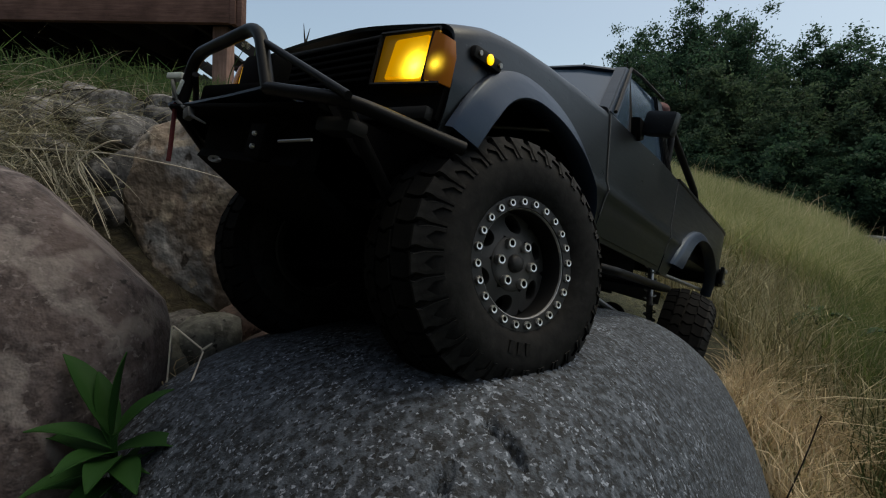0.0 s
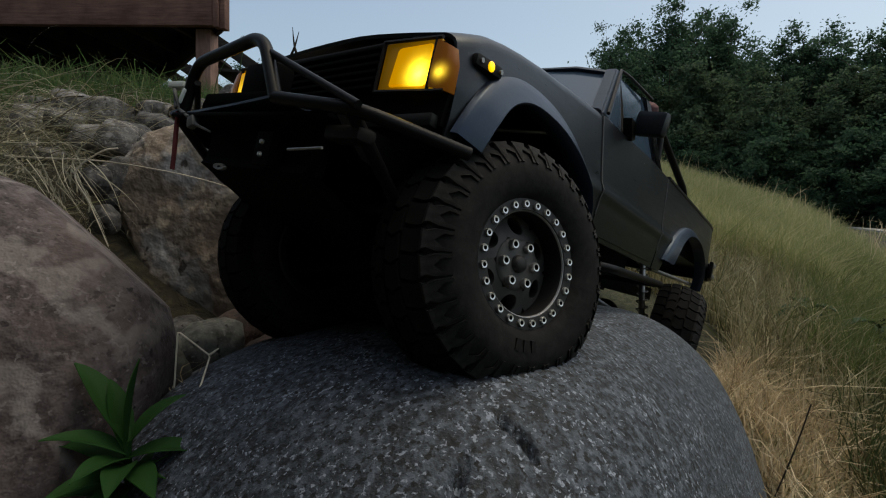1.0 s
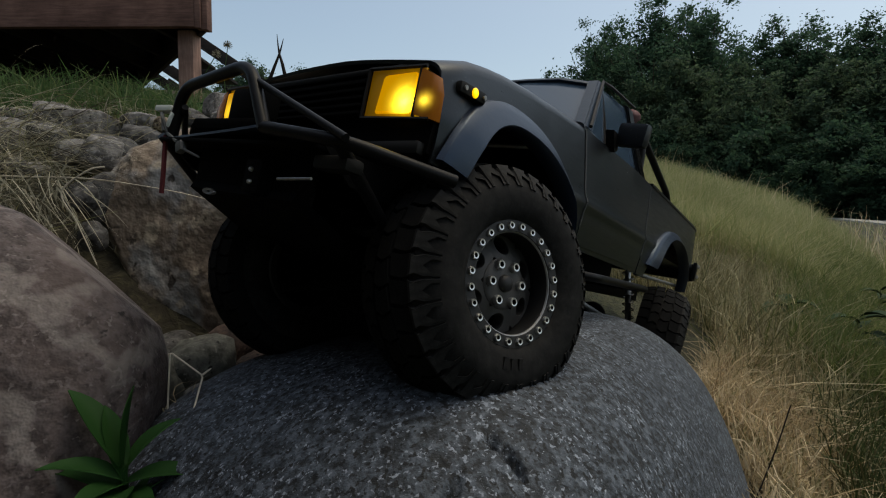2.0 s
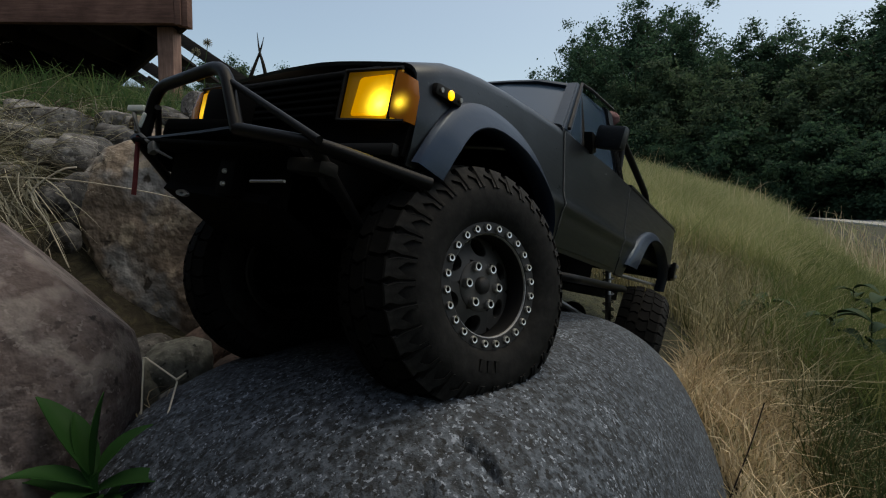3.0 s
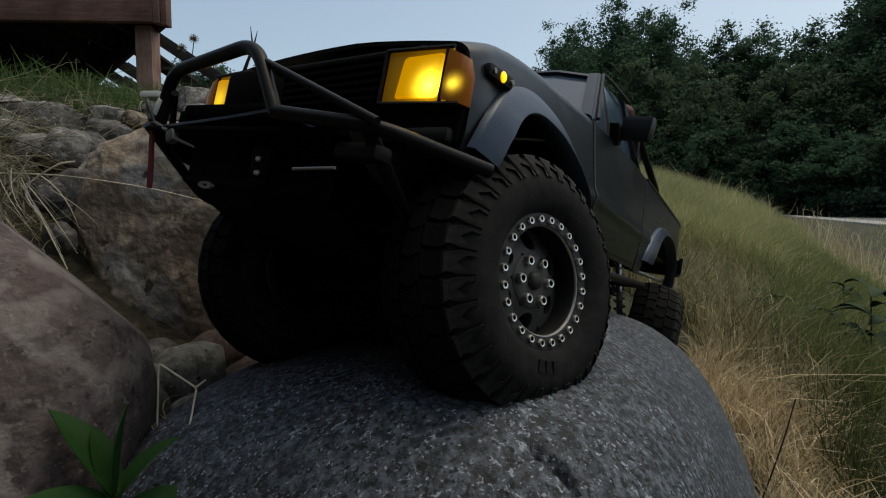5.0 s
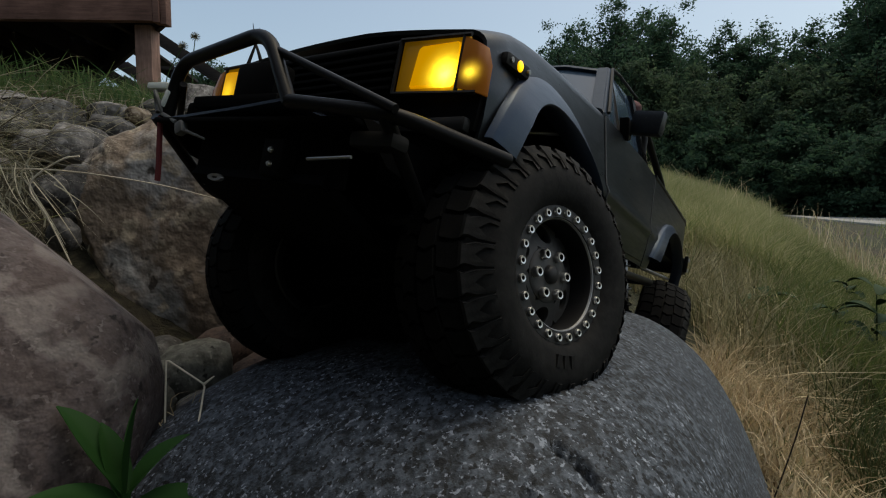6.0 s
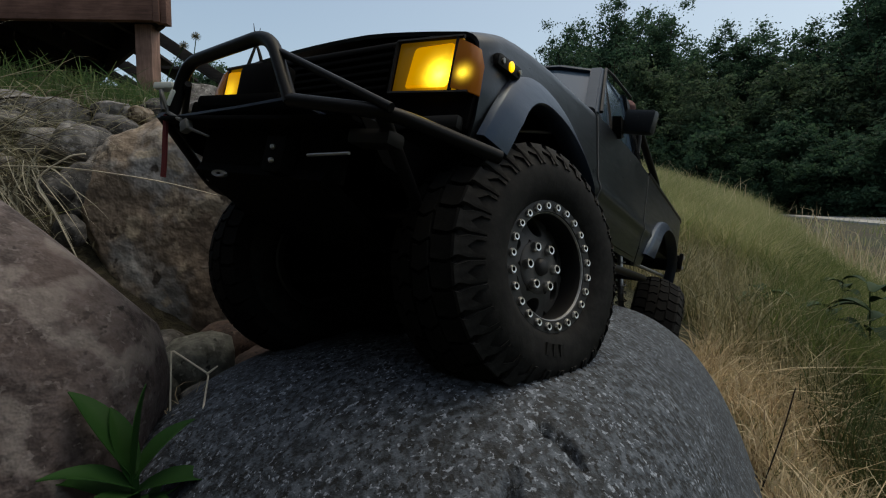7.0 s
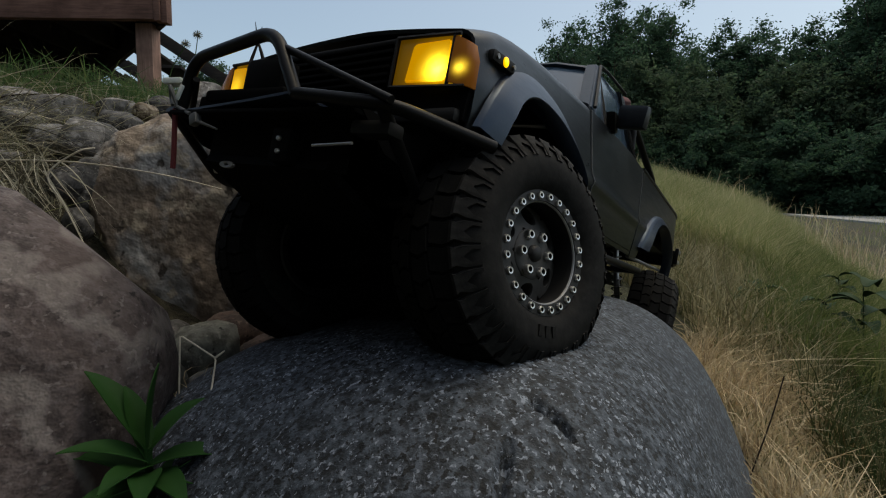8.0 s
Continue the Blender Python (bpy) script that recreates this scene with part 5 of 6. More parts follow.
# ---- trees ----
def leaf_cloud(name, centres, radii, count, size, mat, seed):
    """Many small leaf sprays scattered in clumps."""
    rng = np.random.default_rng(seed)
    idx = rng.integers(0, len(centres), count)
    c, r = np.array(centres)[idx], np.array(radii)[idx]
    d = rng.normal(size=(count, 3))
    d /= np.linalg.norm(d, axis=1)[:, None]
    p = c + d * (r * np.minimum(1.7, np.abs(rng.normal(0.62, 0.36, count))))[:, None] * np.array([1, 1, 0.8])
    a = rng.normal(size=(count, 3))
    a /= np.linalg.norm(a, axis=1)[:, None]
    b = np.cross(a, rng.normal(size=(count, 3)))
    b /= np.linalg.norm(b, axis=1)[:, None]
    s = rng.uniform(0.55, 1.3, count)[:, None] * size
    quads = np.stack([p - a * s, p + b * s * 0.55, p + a * s, p - b * s * 0.55], 1)
    quads[:, 2] += (rng.normal(size=(count, 3)) * 0.2 * s)
    v = quads.reshape(-1, 3)
    me = bpy.data.meshes.new(name)
    me.vertices.add(len(v))
    me.vertices.foreach_set("co", v.ravel())
    me.loops.add(len(v))
    me.loops.foreach_set("vertex_index", np.arange(len(v), dtype=np.int32))
    me.polygons.add(count)
    me.polygons.foreach_set("loop_start", (np.arange(count) * 4).astype(np.int32))
    me.update(calc_edges=True)
    me.materials.append(mat)
    return me


def build_tree(seed, height, spread, mat, leaves, size, label, low=0.12, limbs=46, rise=0.10):
    """A tapered trunk that forks into rising limbs, each carrying many small clumps of leaves, with an uneven outline and gaps."""
    rng = random.Random(seed)
    tree = tagged(new("tree"), label, "tree", "trees of the wood")
    bm = bmesh.new()
    lean = Vector((rng.uniform(-0.05, 0.05), rng.uniform(-0.05, 0.05), 1))
    trunk = spline([Vector((0, 0, -0.3)), lean * height * 0.3, lean * height * 0.6 + Vector((rng.uniform(-0.3, 0.3), rng.uniform(-0.3, 0.3), 0)), lean * height * 0.90], 5)
    tube(bm, trunk, height * 0.018, 9, height * 0.003)
    centres, radii = [], []
    for k in range(limbs):
        f = low + (0.98 - low) * (k + rng.random()) / limbs
        root = Vector(trunk[min(len(trunk) - 1, int(max(0.0, f - rise * 0.8) * (len(trunk) - 1)))])
        a = k * 2.4 + rng.uniform(-0.6, 0.6)
        wide = spread * (0.50 + 0.50 * math.sin(math.pi * min(1.0, f * 1.05)) ** 0.7) * rng.uniform(0.45, 1.12)
        if f > 0.70:
            wide *= max(0.12, 1.0 - 2.6 * (f - 0.70))
        tip = Vector((root.x + math.cos(a) * wide, root.y + math.sin(a) * wide, height * (f + rise * rng.uniform(0.0, 0.9))))
        limb = spline([root, root.lerp(tip, 0.55) + Vector((0, 0, -0.025 * height)), tip], 4)
        tube(bm, limb, height * 0.0058 * (1.25 - f), 5, height * 0.0010)
        for j in range(6):
            q = Vector(limb[min(len(limb) - 1, int((0.30 + 0.70 * j / 5) * (len(limb) - 1)))])
            centres.append(q + Vector((rng.uniform(-1, 1), rng.uniform(-1, 1), rng.uniform(-0.5, 0.9))) * spread * 0.15)
            radii.append(spread * rng.uniform(0.08, 0.23))
    part("trunk", bm, M_BARK, tree, "brown bark trunk and limbs")
    crown = new("crown", leaf_cloud("crown", centres, radii, leaves, size, mat, seed))
    crown.parent = tree
    tagged(crown, "dense dark green leaf crown")
    return tree


def stand(tree, bearing, dist, turn, scale=(1, 1, 1)):
    a = radians(bearing)
    x, y = dist * math.sin(a), dist * math.cos(a)
    tree.matrix_basis = pose(x, y, land(x, y) - 0.05, 0, 0, turn)
    tree.scale = scale
    return tree


OAK = build_tree(11, 14.5, 5.2, M_LEAF, 44000, 0.108, "tall dark green broadleaf tree with sky between its upper leaves", 0.10, 60, 0.14)
ASH = build_tree(23, 13.0, 3.6, M_LEAF, 36000, 0.108, "dark green broadleaf tree at the wood's edge", 0.08, 50, 0.16)
WILLOW = build_tree(37, 9.5, 3.3, M_LEAF2, 34000, 0.115, "paler grey-green bushy tree at the wood's edge", 0.04, 50, 0.08)
SHRUB = build_tree(41, 5.0, 3.0, M_LEAF, 26000, 0.115, "dark green thicket at the foot of the wood", 0.02, 40, 0.06)
WOOD = [
    # kind, bearing, distance, turn, size
    (OAK, 26.6, 41, 10, 1.03), (OAK, 21.2, 43, 120, 0.95), (OAK, 31.0, 42, 215, 0.97), (ASH, 24.0, 44, 75, 1.10), (ASH, 28.8, 45, 15, 1.14),
    (ASH, 37.4, 40, 40, 0.99), (ASH, 40.2, 41, 170, 0.95), (ASH, 42.8, 40, 250, 0.91), (OAK, 38.6, 45, 300, 0.87),
    (OAK, 48.4, 38, 300, 1.02), (ASH, 47.4, 39, 20, 1.02), (ASH, 50.8, 38, 95, 1.06), (OAK, 53.5, 38, 80, 0.95), (ASH, 57.5, 37, 140, 0.9),
    (WILLOW, 29.0, 36, 0, 1.02), (WILLOW, 33.8, 38, 100, 1.00), (WILLOW, 36.0, 35, 160, 0.85), (WILLOW, 41.8, 35, 200, 0.95), (WILLOW, 25.0, 37, 60, 0.9), (WILLOW, 45.0, 34, 280, 0.88), (WILLOW, 51.0, 33, 330, 0.9),
    (SHRUB, 27.5, 34, 20, 1.0), (SHRUB, 31.6, 33, 90, 0.8), (SHRUB, 35.0, 33, 190, 1.05), (SHRUB, 39.2, 32, 260, 0.85), (SHRUB, 43.4, 31, 310, 1.0), (SHRUB, 47.0, 29, 45, 0.75), (SHRUB, 50.0, 28, 150, 0.85), (SHRUB, 54.0, 28, 230, 0.85),
    (ASH, 17.4, 52, 30, 0.92), (ASH, 13.9, 60, 200, 0.92), (WILLOW, 11.6, 60, 20, 0.95), (ASH, 34.6, 48, 130, 1.02), (OAK, 43.6, 52, 160, 0.88), (ASH, 61.0, 37, 10, 1.0), (OAK, 66.0, 37, 70, 0.9),
    (SHRUB, 23.5, 36, 130, 1.0), (SHRUB, 19.5, 38, 30, 1.0), (SHRUB, 58.5, 28, 60, 1.0),
]
used = set()
for kind, bearing, dist, turn, size in WOOD:
    one = kind
    if kind in used:
        one = copy_thing(kind, Matrix.Identity(4))
    used.add(kind)
    stand(one, bearing, dist, turn, (size * 1.10, size * 1.10, size * (0.92 if 36 < bearing < 58 else 0.99)))
# far treetops over the crest behind the deck's stairs
for kind, bearing, dist, size in ((ASH, -16.7, 57.0, 1.04), (OAK, -18.4, 60.0, 0.95), (WILLOW, -15.4, 56.0, 1.40), (ASH, -10.4, 60.0, 1.06)):
    far_tree = copy_thing(kind, Matrix.Identity(4))
    stand(far_tree, bearing, dist, bearing * 20, (size, size, size))
    tagged(far_tree, "far grey-green treetop showing over the crest", "tree", "trees of the wood")


# ---- grass ----
rng = np.random.default_rng(5)
land_v = np.vectorize(land)
B_AT, B_AX = np.array(B_PLACE), np.array(B_SIZE)
B_TURN = np.array(Euler([radians(a) for a in B_LEAN]).to_matrix())


def clear(x, y, margin=0.0):
    """Where grass may root: off the boulder and not at the eye."""
    off_centre = B_TURN.T @ (np.stack([x, y, land_v(x, y) + 0.004]) - B_AT[:, None])
    within = ((np.abs(off_centre) / (B_AX + margin)[:, None]) ** B_POWER).sum(0)
    nose, tail = TRUCK @ Vector((0.06, 0, 0)), TRUCK @ Vector((-0.56, 0, 0))
    t = np.clip(((x - nose.x) * (tail.x - nose.x) + (y - nose.y) * (tail.y - nose.y)) / ((tail.x - nose.x) ** 2 + (tail.y - nose.y) ** 2), 0, 1)
    off = np.hypot(x - nose.x - t * (tail.x - nose.x), y - nose.y - t * (tail.y - nose.y))
    return (within > 1.0) & (np.hypot(x, y) > np.where(x > 0.1, 0.27, 0.36)) & (off > 0.135)


def worn(x, y):
    """Grass is short and trodden beside the truck's rear wheel and the boulder's foot."""
    return np.clip((np.hypot(x - 0.24, y - 0.44) - 0.04) / 0.22, 0.34, 1.0)


def sector(n, b0, b1, d0, d1, power=1.0):
    """Roots spread over a slice of the hillside."""
    b = np.radians(rng.uniform(b0, b1, n))
    d = d0 * (d1 / d0) ** (rng.random(n) ** power)
    return d * np.sin(b), d * np.cos(b)


def sow(name, x, y, height, width, lean, mat, label, sag=0.25, joints=4, lift=0.0, way=None):
    n = len(x)
    root = np.stack([x, y, land_v(x, y) - 0.004 + lift], 1)
    h = height * rng.uniform(0.55, 1.25, n)
    a = rng.uniform(0, 2 * np.pi, n) if way is None else rng.normal(way, 0.9, n)
    out = np.abs(rng.normal(0, lean, n)) * h
    tip = root + np.stack([np.cos(a) * out, np.sin(a) * out, h], 1)
    bend_ = np.stack([-np.cos(a) * out, -np.sin(a) * out, 0.3 * h], 1) * sag + rng.normal(0, 0.11, (n, 3)) * h[:, None]
    w = width * rng.uniform(0.6, 1.4, n)
    return tagged(strips(name, root, tip, bend_, w, mat, joints), label, "grass", kind="stuff")


def tufts(n, per, b0, b1, d0, d1, spread, power=1.0):
    x, y = sector(n, b0, b1, d0, d1, power)
    x, y = np.repeat(x, per), np.repeat(y, per)
    s = spread * np.repeat(np.maximum(0.4, np.hypot(x[::per], y[::per])), per)
    return x + rng.normal(0, 1, n * per) * s, y + rng.normal(0, 1, n * per) * s


def only(x, y, ok):
    return x[ok], y[ok]


x, y = tufts(2300, 11, 20, 62, 0.34, 2.6, 0.026, 0.8)
x, y = only(x, y, clear(x, y, 0.012))
keep = rng.random(len(x)) < np.clip(1.25 - 0.40 * np.hypot(x - 0.2, y - 0.3), 0.15, 1) * np.where((np.degrees(np.arctan2(x, y)) > 45) & (np.hypot(x, y) < 0.9), 0.15, 1.0)
x, y = only(x, y, keep)
sow("dry_grass", x, y, 0.085 * worn(x, y), 0.0019, 0.42, M_DRY, "tangled dry tan grass beside the boulder")
x, y = tufts(950, 11, 22, 50, 0.26, 1.00, 0.016)
x, y = only(x, y, clear(x, y, 0.003) & ~clear(x, y, 0.12))
sow("bleached_grass", x, y, 0.085 * worn(x, y), 0.0021, 0.42, M_BLEACHED, "bleached straw-coloured grass at the boulder's foot")
x, y = np.repeat(0.36 + 0.085 * rng.normal(size=420), 9), np.repeat(0.50 + 0.085 * rng.normal(size=420), 9)
x, y = x + 0.012 * rng.normal(size=len(x)), y + 0.012 * rng.normal(size=len(x))
x, y = only(x, y, clear(x, y, 0.010))
sow("trodden_grass", x, y, 0.045 + 0.0 * x, 0.0015, 0.7, M_BLEACHED, "short trodden straw beside the rear wheel")
x, y = sector(4000, 18, 48, 0.30, 1.6)
x, y = only(x, y, clear(x, y, 0.005))
sow("fallen_grass", x, y, 0.030 * worn(x, y), 0.0015, 1.3, M_DRY, "matted fallen dry grass", 0.5)
# dark tufts added here to bring the near right corner down in tone
x, y = tufts(3200, 12, 44, 108, 0.30, 1.1, 0.022)
x, y = only(x, y, clear(x, y, 0.07))
sow("deep_grass", x, y, 0.075 + 0.0 * x, 0.0017, 0.5, M_SHADE, "green undergrowth among the straw, shade put into its dark colour")
x, y = tufts(3600, 13, 40, 84, 0.72, 3.4, 0.02, 0.9)
x, y = only(x, y, clear(x, y, 0.16))
sow("green_grass", x, y, 0.10 * worn(x, y), 0.0018, 0.45, M_GREEN, "green grass among the dry grass")
x, y = tufts(6500, 12, 16, 62, 1.3, 7.5, 0.014)
x, y = only(x, y, clear(x, y))
sow("meadow_grass", x, y, (0.115 + 0.008 * np.hypot(x, y)) * np.clip(1.0 - (np.degrees(np.arctan2(x, y)) - 38.0) / 14.0, 0.45, 1.0), 0.0028, 0.4, M_FIELD, "yellow-green meadow grass up to the crest", joints=3)
x, y = sector(150, 24, 50, 3.0, 6.5)
sow("seed_stalks", x, y, 0.24 + 0.0 * x, 0.0028, 0.30, M_BLEACHED, "tall pale seed stalks on the crest", joints=4)
x, y = tufts(130, 9, 36, 62, 8.0, 24.0, 0.012)
sow("verge_grass", x, y, 0.14 + 0.0 * x, 0.010, 0.3, M_FIELD, "rough grass towards the road", joints=3)
x, y = tufts(44, 5, 44, 53, 4.0, 7.0, 0.012)
sow("seed_heads", x, y, 0.28 + 0.0 * x, 0.0060, 0.30, M_BLEACHED, "bleached weed stalks above the road", joints=4)
x, y = tufts(1500, 12, -48, -2, 1.0, 4.6, 0.022)
sow("bank_grass", x, y, 0.048 + 0.021 * np.hypot(x, y), 0.0028, 0.6, M_BANK, "green grass on the bank below the deck")
x, y = tufts(70, 8, -46, -16, 0.86, 1.15, 0.03)
sow("bank_grass_near", x, y, 0.050 + 0.0 * x, 0.0018, 0.9, M_BANK, "short green grass between the bank's stones")
x, y = tufts(70, 7, -47, -30, 0.56, 0.90, 0.05)
sow("straw", x, y, 0.022 + 0.0 * x, 0.0013, 3.2, M_STRAW, "bleached straw lying over the stones", 0.6, lift=0.012)
x, y = sector(60, -42, -36, 0.46, 0.56)
sow("straw_tangle", x, y, 0.035 + 0.0 * x, 0.0011, 1.5, M_STRAW, "tangle of grey straw between two boulders", 0.3, lift=0.05)


x, y = sector(26000, 80, 312, 0.45, 9.0)
sow("hillside_grass", x, y, 0.09 + 0.004 * np.hypot(x, y), 0.0035, 0.6, M_FIELD, "rough grass over the rest of the hillside", joints=3)

# long bleached stalks leaning over the dark gap between the boulders
n = 46
root = np.stack([rng.uniform(-0.345, -0.285, n), rng.uniform(0.365, 0.400, n), rng.uniform(0.252, 0.285, n)], 1)
tip = root + np.stack([rng.uniform(0.010, 0.035, n), rng.uniform(-0.01, 0.01, n), rng.normal(-0.036, 0.010, n)], 1)
tagged(strips("straw_stalks", root, tip, np.stack([rng.normal(0, 0.002, n), rng.normal(0, 0.003, n), rng.normal(0.002, 0.002, n)], 1), rng.uniform(0.0005, 0.0011, n), M_STRAW, 8), "long bleached straw stalks over the stones", "straw", kind="stuff")
n = 420
root = np.stack([rng.uniform(-0.45, -0.31, n), rng.uniform(0.36, 0.44, n), rng.normal(0.296, 0.018, n)], 1)
tip = root + np.stack([rng.uniform(0.03, 0.085, n), rng.uniform(-0.02, 0.02, n), rng.normal(0.002, 0.013, n)], 1)
tagged(strips("lying_straw", root, tip, np.stack([rng.normal(0, 0.003, n), rng.normal(0, 0.003, n), rng.normal(0.005, 0.007, n)], 1), rng.uniform(0.0004, 0.0010, n), M_STRAW, 7), "pale dry straw lying thickly over the bank's stones", "straw", kind="stuff")
n = 320
root = np.stack([rng.uniform(-0.56, -0.33, n), rng.uniform(0.45, 0.62, n), np.zeros(n)], 1)
root[:, 2] = land_v(root[:, 0], root[:, 1]) + rng.uniform(0.0, 0.03, n)
tip = root + np.stack([rng.uniform(-0.02, 0.10, n), rng.uniform(-0.04, 0.03, n), rng.normal(0.006, 0.016, n)], 1)
tagged(strips("arching_straw", root, tip, np.stack([rng.normal(0, 0.006, n), rng.normal(0, 0.006, n), rng.uniform(0.004, 0.018, n)], 1), rng.uniform(0.0004, 0.0009, n), M_ARCH, 7), "long yellow-green blades arching over the bank's stones", "grass", kind="stuff")

# a little nest of broken straw beside the twig
n = 34
root = np.stack([rng.uniform(-0.172, -0.148, n), rng.uniform(0.256, 0.280, n), rng.uniform(0.118, 0.148, n)], 1)
tip = root + rng.normal(0, 0.011, (n, 3))
tagged(strips("straw_nest", root, tip, rng.normal(0, 0.003, (n, 3)), rng.uniform(0.0006, 0.0013, n), M_BLEACHED, 5), "broken straw caught between the boulders", "straw", kind="stuff")

# ---- single stems, twigs and leaves ----
def stem(name, pts, radius, mat, label, category, end=None):
    bm = bmesh.new()
    tube(bm, pts, radius, 6, end)
    return tagged(link(name, bm, mat), label, category)


M_TWIG = wood_material("bleached_twig", (0.55, 0.51, 0.41), (0.80, 0.76, 0.64))
twig = tagged(new("twig"), "pale broken twig lying between the boulders", "twig")
bm = bmesh.new()
tube(bm, [(-0.166, 0.262, 0.130), (-0.1672, 0.2715, 0.1725), (-0.1660, 0.2715, 0.1722), (-0.148, 0.266, 0.1615), (-0.1470, 0.265, 0.1600), (-0.1425, 0.240, 0.1500)], 0.0005, 6)
part("main_stem", bm, M_TWIG, twig)
bm = bmesh.new()
tube(bm, [(-0.1475, 0.2655, 0.1612), (-0.1425, 0.266, 0.1650)], 0.0008, 6, 0.0004)
part("side_stem", bm, M_TWIG, twig)
stem("grass_stalk", spline([(-0.3600, 0.405, 0.277), (-0.3332, 0.400, 0.2763), (-0.2809, 0.402, 0.2755), (-0.2219, 0.404, 0.2673), (-0.1806, 0.410, 0.257)], 6), 0.0008, M_TWIG, "long pale grass stalk lying across the tan boulder", "stalk", 0.0004)
stem("grass_stalk", spline([(-0.2548, 0.372, 0.2837), (-0.2658, 0.370, 0.2803), (-0.2846, 0.370, 0.2643), (-0.2750, 0.370, 0.2428), (-0.2620, 0.370, 0.2108)], 6), 0.0007, M_TWIG, "sharply bent pale grass stalk by the boulders", "stalk", 0.0004)
stem("grass_stalk", spline([(-0.52, 0.62, 0.345), (-0.42, 0.60, 0.362), (-0.30, 0.60, 0.335)], 6), 0.0012, M_DARKWOOD, "thin dark stalk over the stones", "stalk", 0.0005)
stem("grass_stalk", spline([(0.200, 0.297, 0.010), (0.231, 0.303, 0.083), (0.246, 0.308, 0.120)], 6), 0.0006, M_DARKWOOD, "thin dark stalk in the straw", "stalk", 0.0005)
for pts in (
    [(-0.2150, 0.83, 0.40), (-0.2259, 0.82, 0.4686), (-0.2333, 0.82, 0.4977), (-0.2363, 0.82, 0.5251)],
    [(-0.2700, 0.83, 0.40), (-0.2471, 0.825, 0.4619), (-0.2336, 0.825, 0.4974), (-0.2273, 0.825, 0.5203)],
):
    stem("upright_grass", spline(pts, 5), 0.0044, M_DARKWOOD, "dark upright grass stem on the crest", "grass stem", 0.0004)

for top, foot in (((-0.445, 1.223, 0.622), (-0.440, 1.225, 0.40)), ((-0.470, 1.220, 0.600), (-0.52, 1.225, 0.42))):
    weed = tagged(new("weed"), "thin weed with a fluffy pale seed head on the bank", "weed")
    bm = bmesh.new()
    mid = Vector(top).lerp(Vector(foot), 0.5) + Vector((-0.012, 0, 0.02))
    tube(bm, spline([foot, mid, top], 6), 0.0016, 6, 0.0010)
    part("stem", bm, M_BANK, weed)
    bm = bmesh.new()
    for k in range(46):
        a, u = k * 2.4, 1.0 - 1.7 * k / 45
        d = Vector((math.cos(a) * math.sqrt(max(0.0, 1 - u * u)), math.sin(a) * math.sqrt(max(0.0, 1 - u * u)), u))
        tube(bm, [Vector(top), Vector(top) + d * 0.0105], 0.0004, 4, 0.0007)
    head = part("seed_head", bm, M_STRAW, weed)
    bm = bmesh.new()
    bmesh.ops.create_uvsphere(bm, u_segments=10, v_segments=6, radius=0.0042, matrix=Matrix.Translation(top))
    part("core", bm, M_DARKWOOD, head)


def leaf(bm, root, tip, width, droop=0.2, n=8):
    """A pointed leaf with a folded midrib."""
    root, tip = Vector(root), Vector(tip)
    way = tip - root
    across = way.cross(Vector((0, 0, 1)))
    across = across.normalized() if across.length > 1e-6 else Vector((1, 0, 0))
    up = across.cross(way).normalized()
    rows = []
    for i in range(n + 1):
        t = i / n
        c = root + way * t + Vector((0, 0, 1)) * way.length * droop * (t * (1 - t) * 2 - 0.35 * t * t)
        w = width * math.sin(math.pi * min(1.0, 0.06 + t * 0.93)) ** 0.8 * (1.15 - 0.5 * t)
        rows.append([c - across * w + up * w * 0.35, c - across * w * 0.5 + up * w * 0.12, c, c + across * w * 0.5 + up * w * 0.12, c + across * w + up * w * 0.35])
    loft(bm, rows)
    return bm


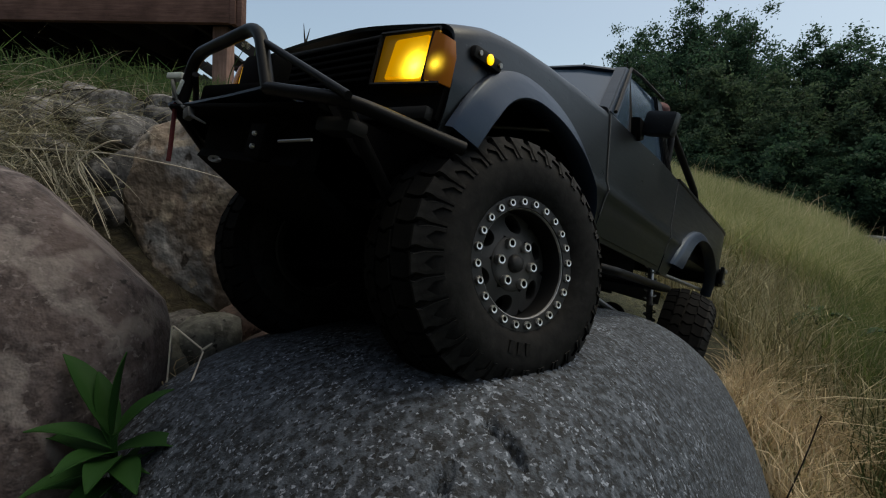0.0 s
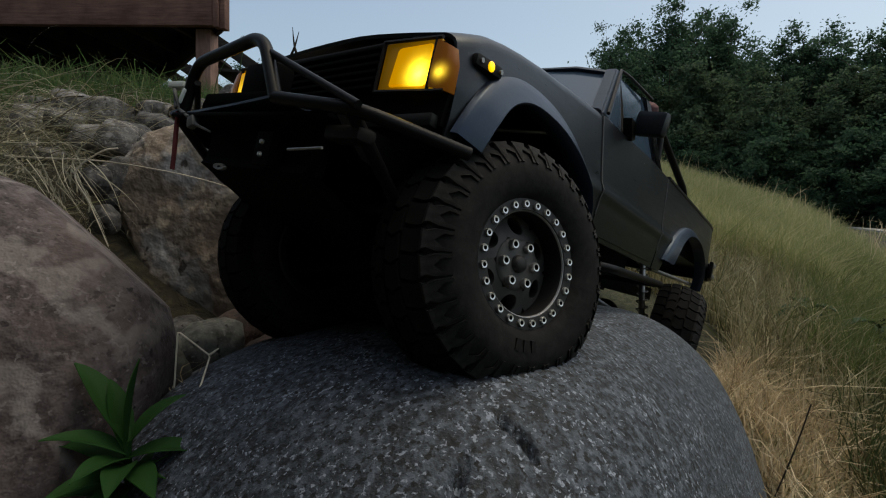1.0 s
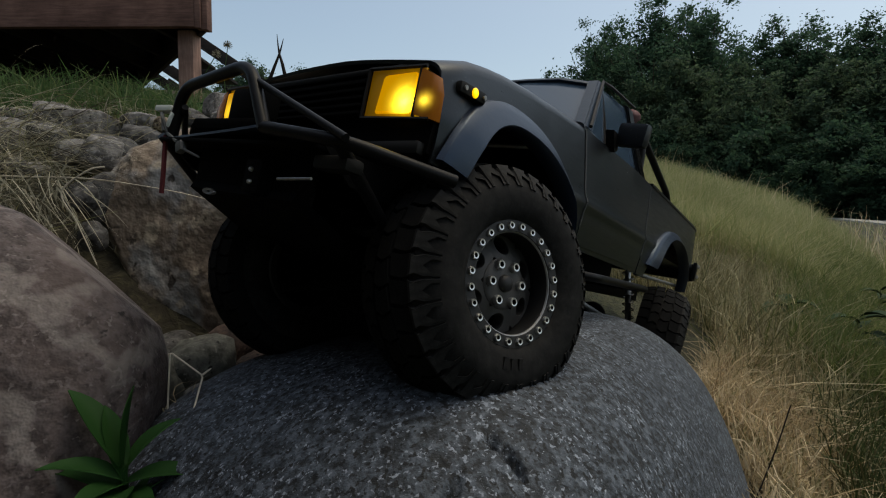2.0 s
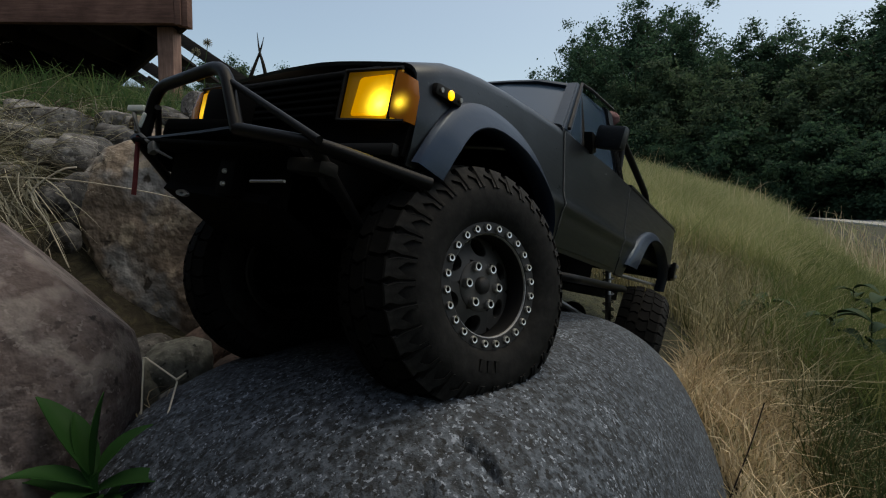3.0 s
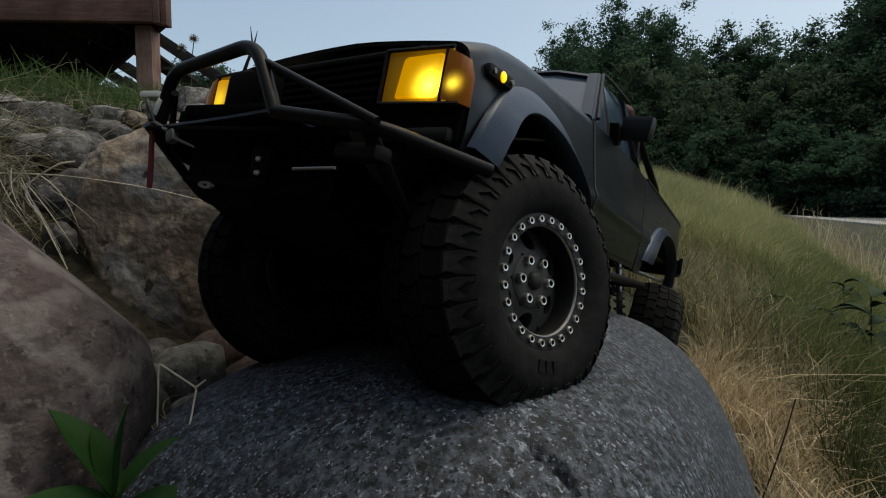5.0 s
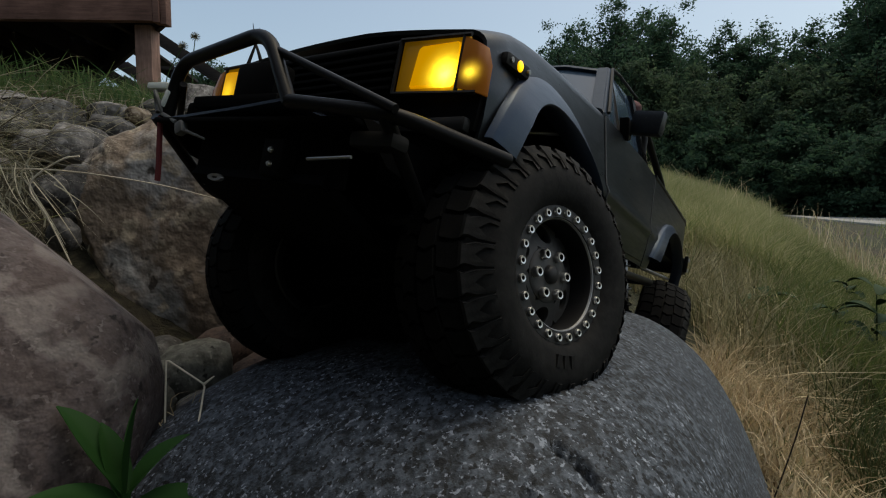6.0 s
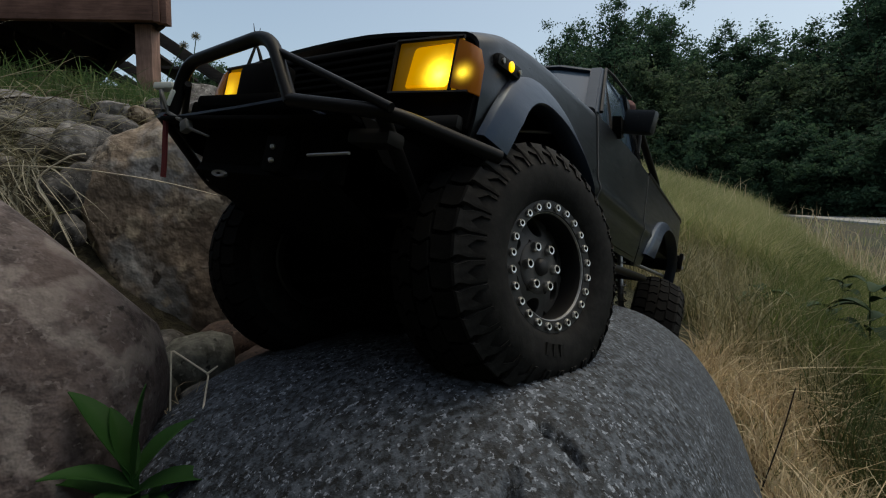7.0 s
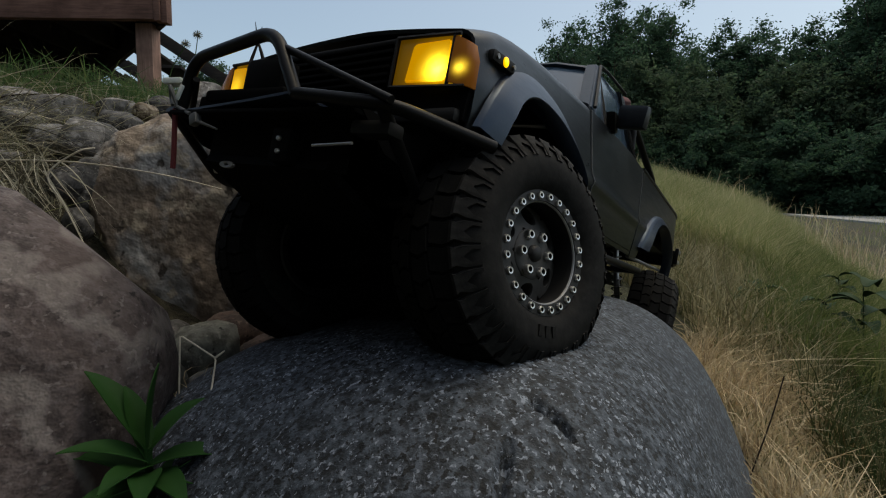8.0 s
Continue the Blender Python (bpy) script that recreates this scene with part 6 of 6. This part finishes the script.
plant = tagged(new("leafy_weed"), "green lance-leaved weed in front of the pink boulder", "plant")
plant.location = (-0.156, 0.200, 0.020)
BASE = Vector(plant.location)
HEART = Vector((-0.1555, 0.1985, 0.1440))
bm = bmesh.new()
tube(bm, [Vector((0, 0, 0)), Vector((0.001, 0.001, 0.06)), HEART - BASE], 0.0024, 8, 0.0016)
part("stem", bm, M_PLANT, plant)
for drop, tip, w in (
    (0.000, (-0.1850, 0.2120, 0.1760), 0.0062), (0.000, (-0.1506, 0.2000, 0.1815), 0.0056), (0.002, (-0.1367, 0.2120, 0.1610), 0.0062), (0.004, (-0.1680, 0.2090, 0.1690), 0.0050),
    (0.008, (-0.1218, 0.2015, 0.1390), 0.0072), (0.006, (-0.1850, 0.1890, 0.1500), 0.0066), (0.009, (-0.1620, 0.1720, 0.1410), 0.0064), (0.011, (-0.1453, 0.1660, 0.1390), 0.0062),
    (0.012, (-0.1330, 0.1760, 0.1330), 0.0066), (0.014, (-0.1210, 0.1930, 0.1270), 0.0070), (0.013, (-0.1890, 0.2050, 0.1400), 0.0064), (0.016, (-0.1780, 0.1760, 0.1290), 0.0066),
    (0.018, (-0.1300, 0.2120, 0.1380), 0.0066), (0.020, (-0.1540, 0.1640, 0.1230), 0.0066), (0.024, (-0.1260, 0.1800, 0.1180), 0.0068), (0.026, (-0.1850, 0.1920, 0.1230), 0.0066),
):
    bm = bmesh.new()
    leaf(bm, HEART - Vector((0, 0, drop)) - BASE, Vector(tip) - BASE, w, 0.16)
    part("leaf", solid(bm, 0.0004), M_PLANT, plant)

# leafy weeds low on the bank below the deck
for at, hgt, turn in (((-0.62, 1.05), 0.07, 0.3), ((-0.50, 1.12), 0.06, 1.4), ((-0.40, 1.02), 0.06, 2.2), ((-0.72, 1.20), 0.08, 0.9), ((-0.33, 0.98), 0.05, 2.7)):
    z = land(*at)
    weed = tagged(new("bank_weed"), "low green leafy weed on the bank below the deck", "plant", "weeds on the bank")
    weed.location = (at[0], at[1], z)
    bm = bmesh.new()
    tube(bm, [Vector((0, 0, -0.01)), Vector((0.003, 0, hgt * 0.5)), Vector((0.0, 0.003, hgt))], 0.0016, 6, 0.0009)
    part("stem", bm, M_BANK, weed)
    for k in range(9):
        a = turn + k * 2.4
        f = 0.10 + 0.90 * k / 8
        reach = 0.060 * (1.1 - 0.5 * f)
        bm = bmesh.new()
        leaf(bm, (0, 0, hgt * f), (math.cos(a) * reach, math.sin(a) * reach, hgt * f + 0.030), 0.010, 0.30)
        part("leaf", solid(bm, 0.0005), M_PLANT, weed)

# broad-leaved weeds that stand in the grass
for at, hgt, turn in (((0.655, 0.672), 0.110, 0.4), ((0.690, 0.640), 0.165, 2.0), ((0.800, 0.560), 0.070, 1.1), ((0.610, 0.760), 0.06, 2.9), ((1.05, 1.02), 0.12, 0.2)):
    z = land(*at)
    weed = tagged(new("broadleaf_weed"), "dark broad-leaved weed standing in the grass", "plant", "weeds in the grass")
    weed.location = (at[0], at[1], z)
    bm = bmesh.new()
    tube(bm, [Vector((0, 0, -0.01)), Vector((0.004, 0, hgt * 0.5)), Vector((0.0, 0.004, hgt))], 0.0018, 6, 0.0009)
    part("stem", bm, M_WEED, weed)
    for k in range(6):
        a = turn + k * 2.2
        f = 0.55 + 0.45 * k / 5
        bm = bmesh.new()
        leaf(bm, (0, 0, hgt * f), (math.cos(a) * 0.052, math.sin(a) * 0.052, hgt * f + 0.002), 0.0135, 0.35)
        part("leaf", solid(bm, 0.0005), M_WEED, weed)
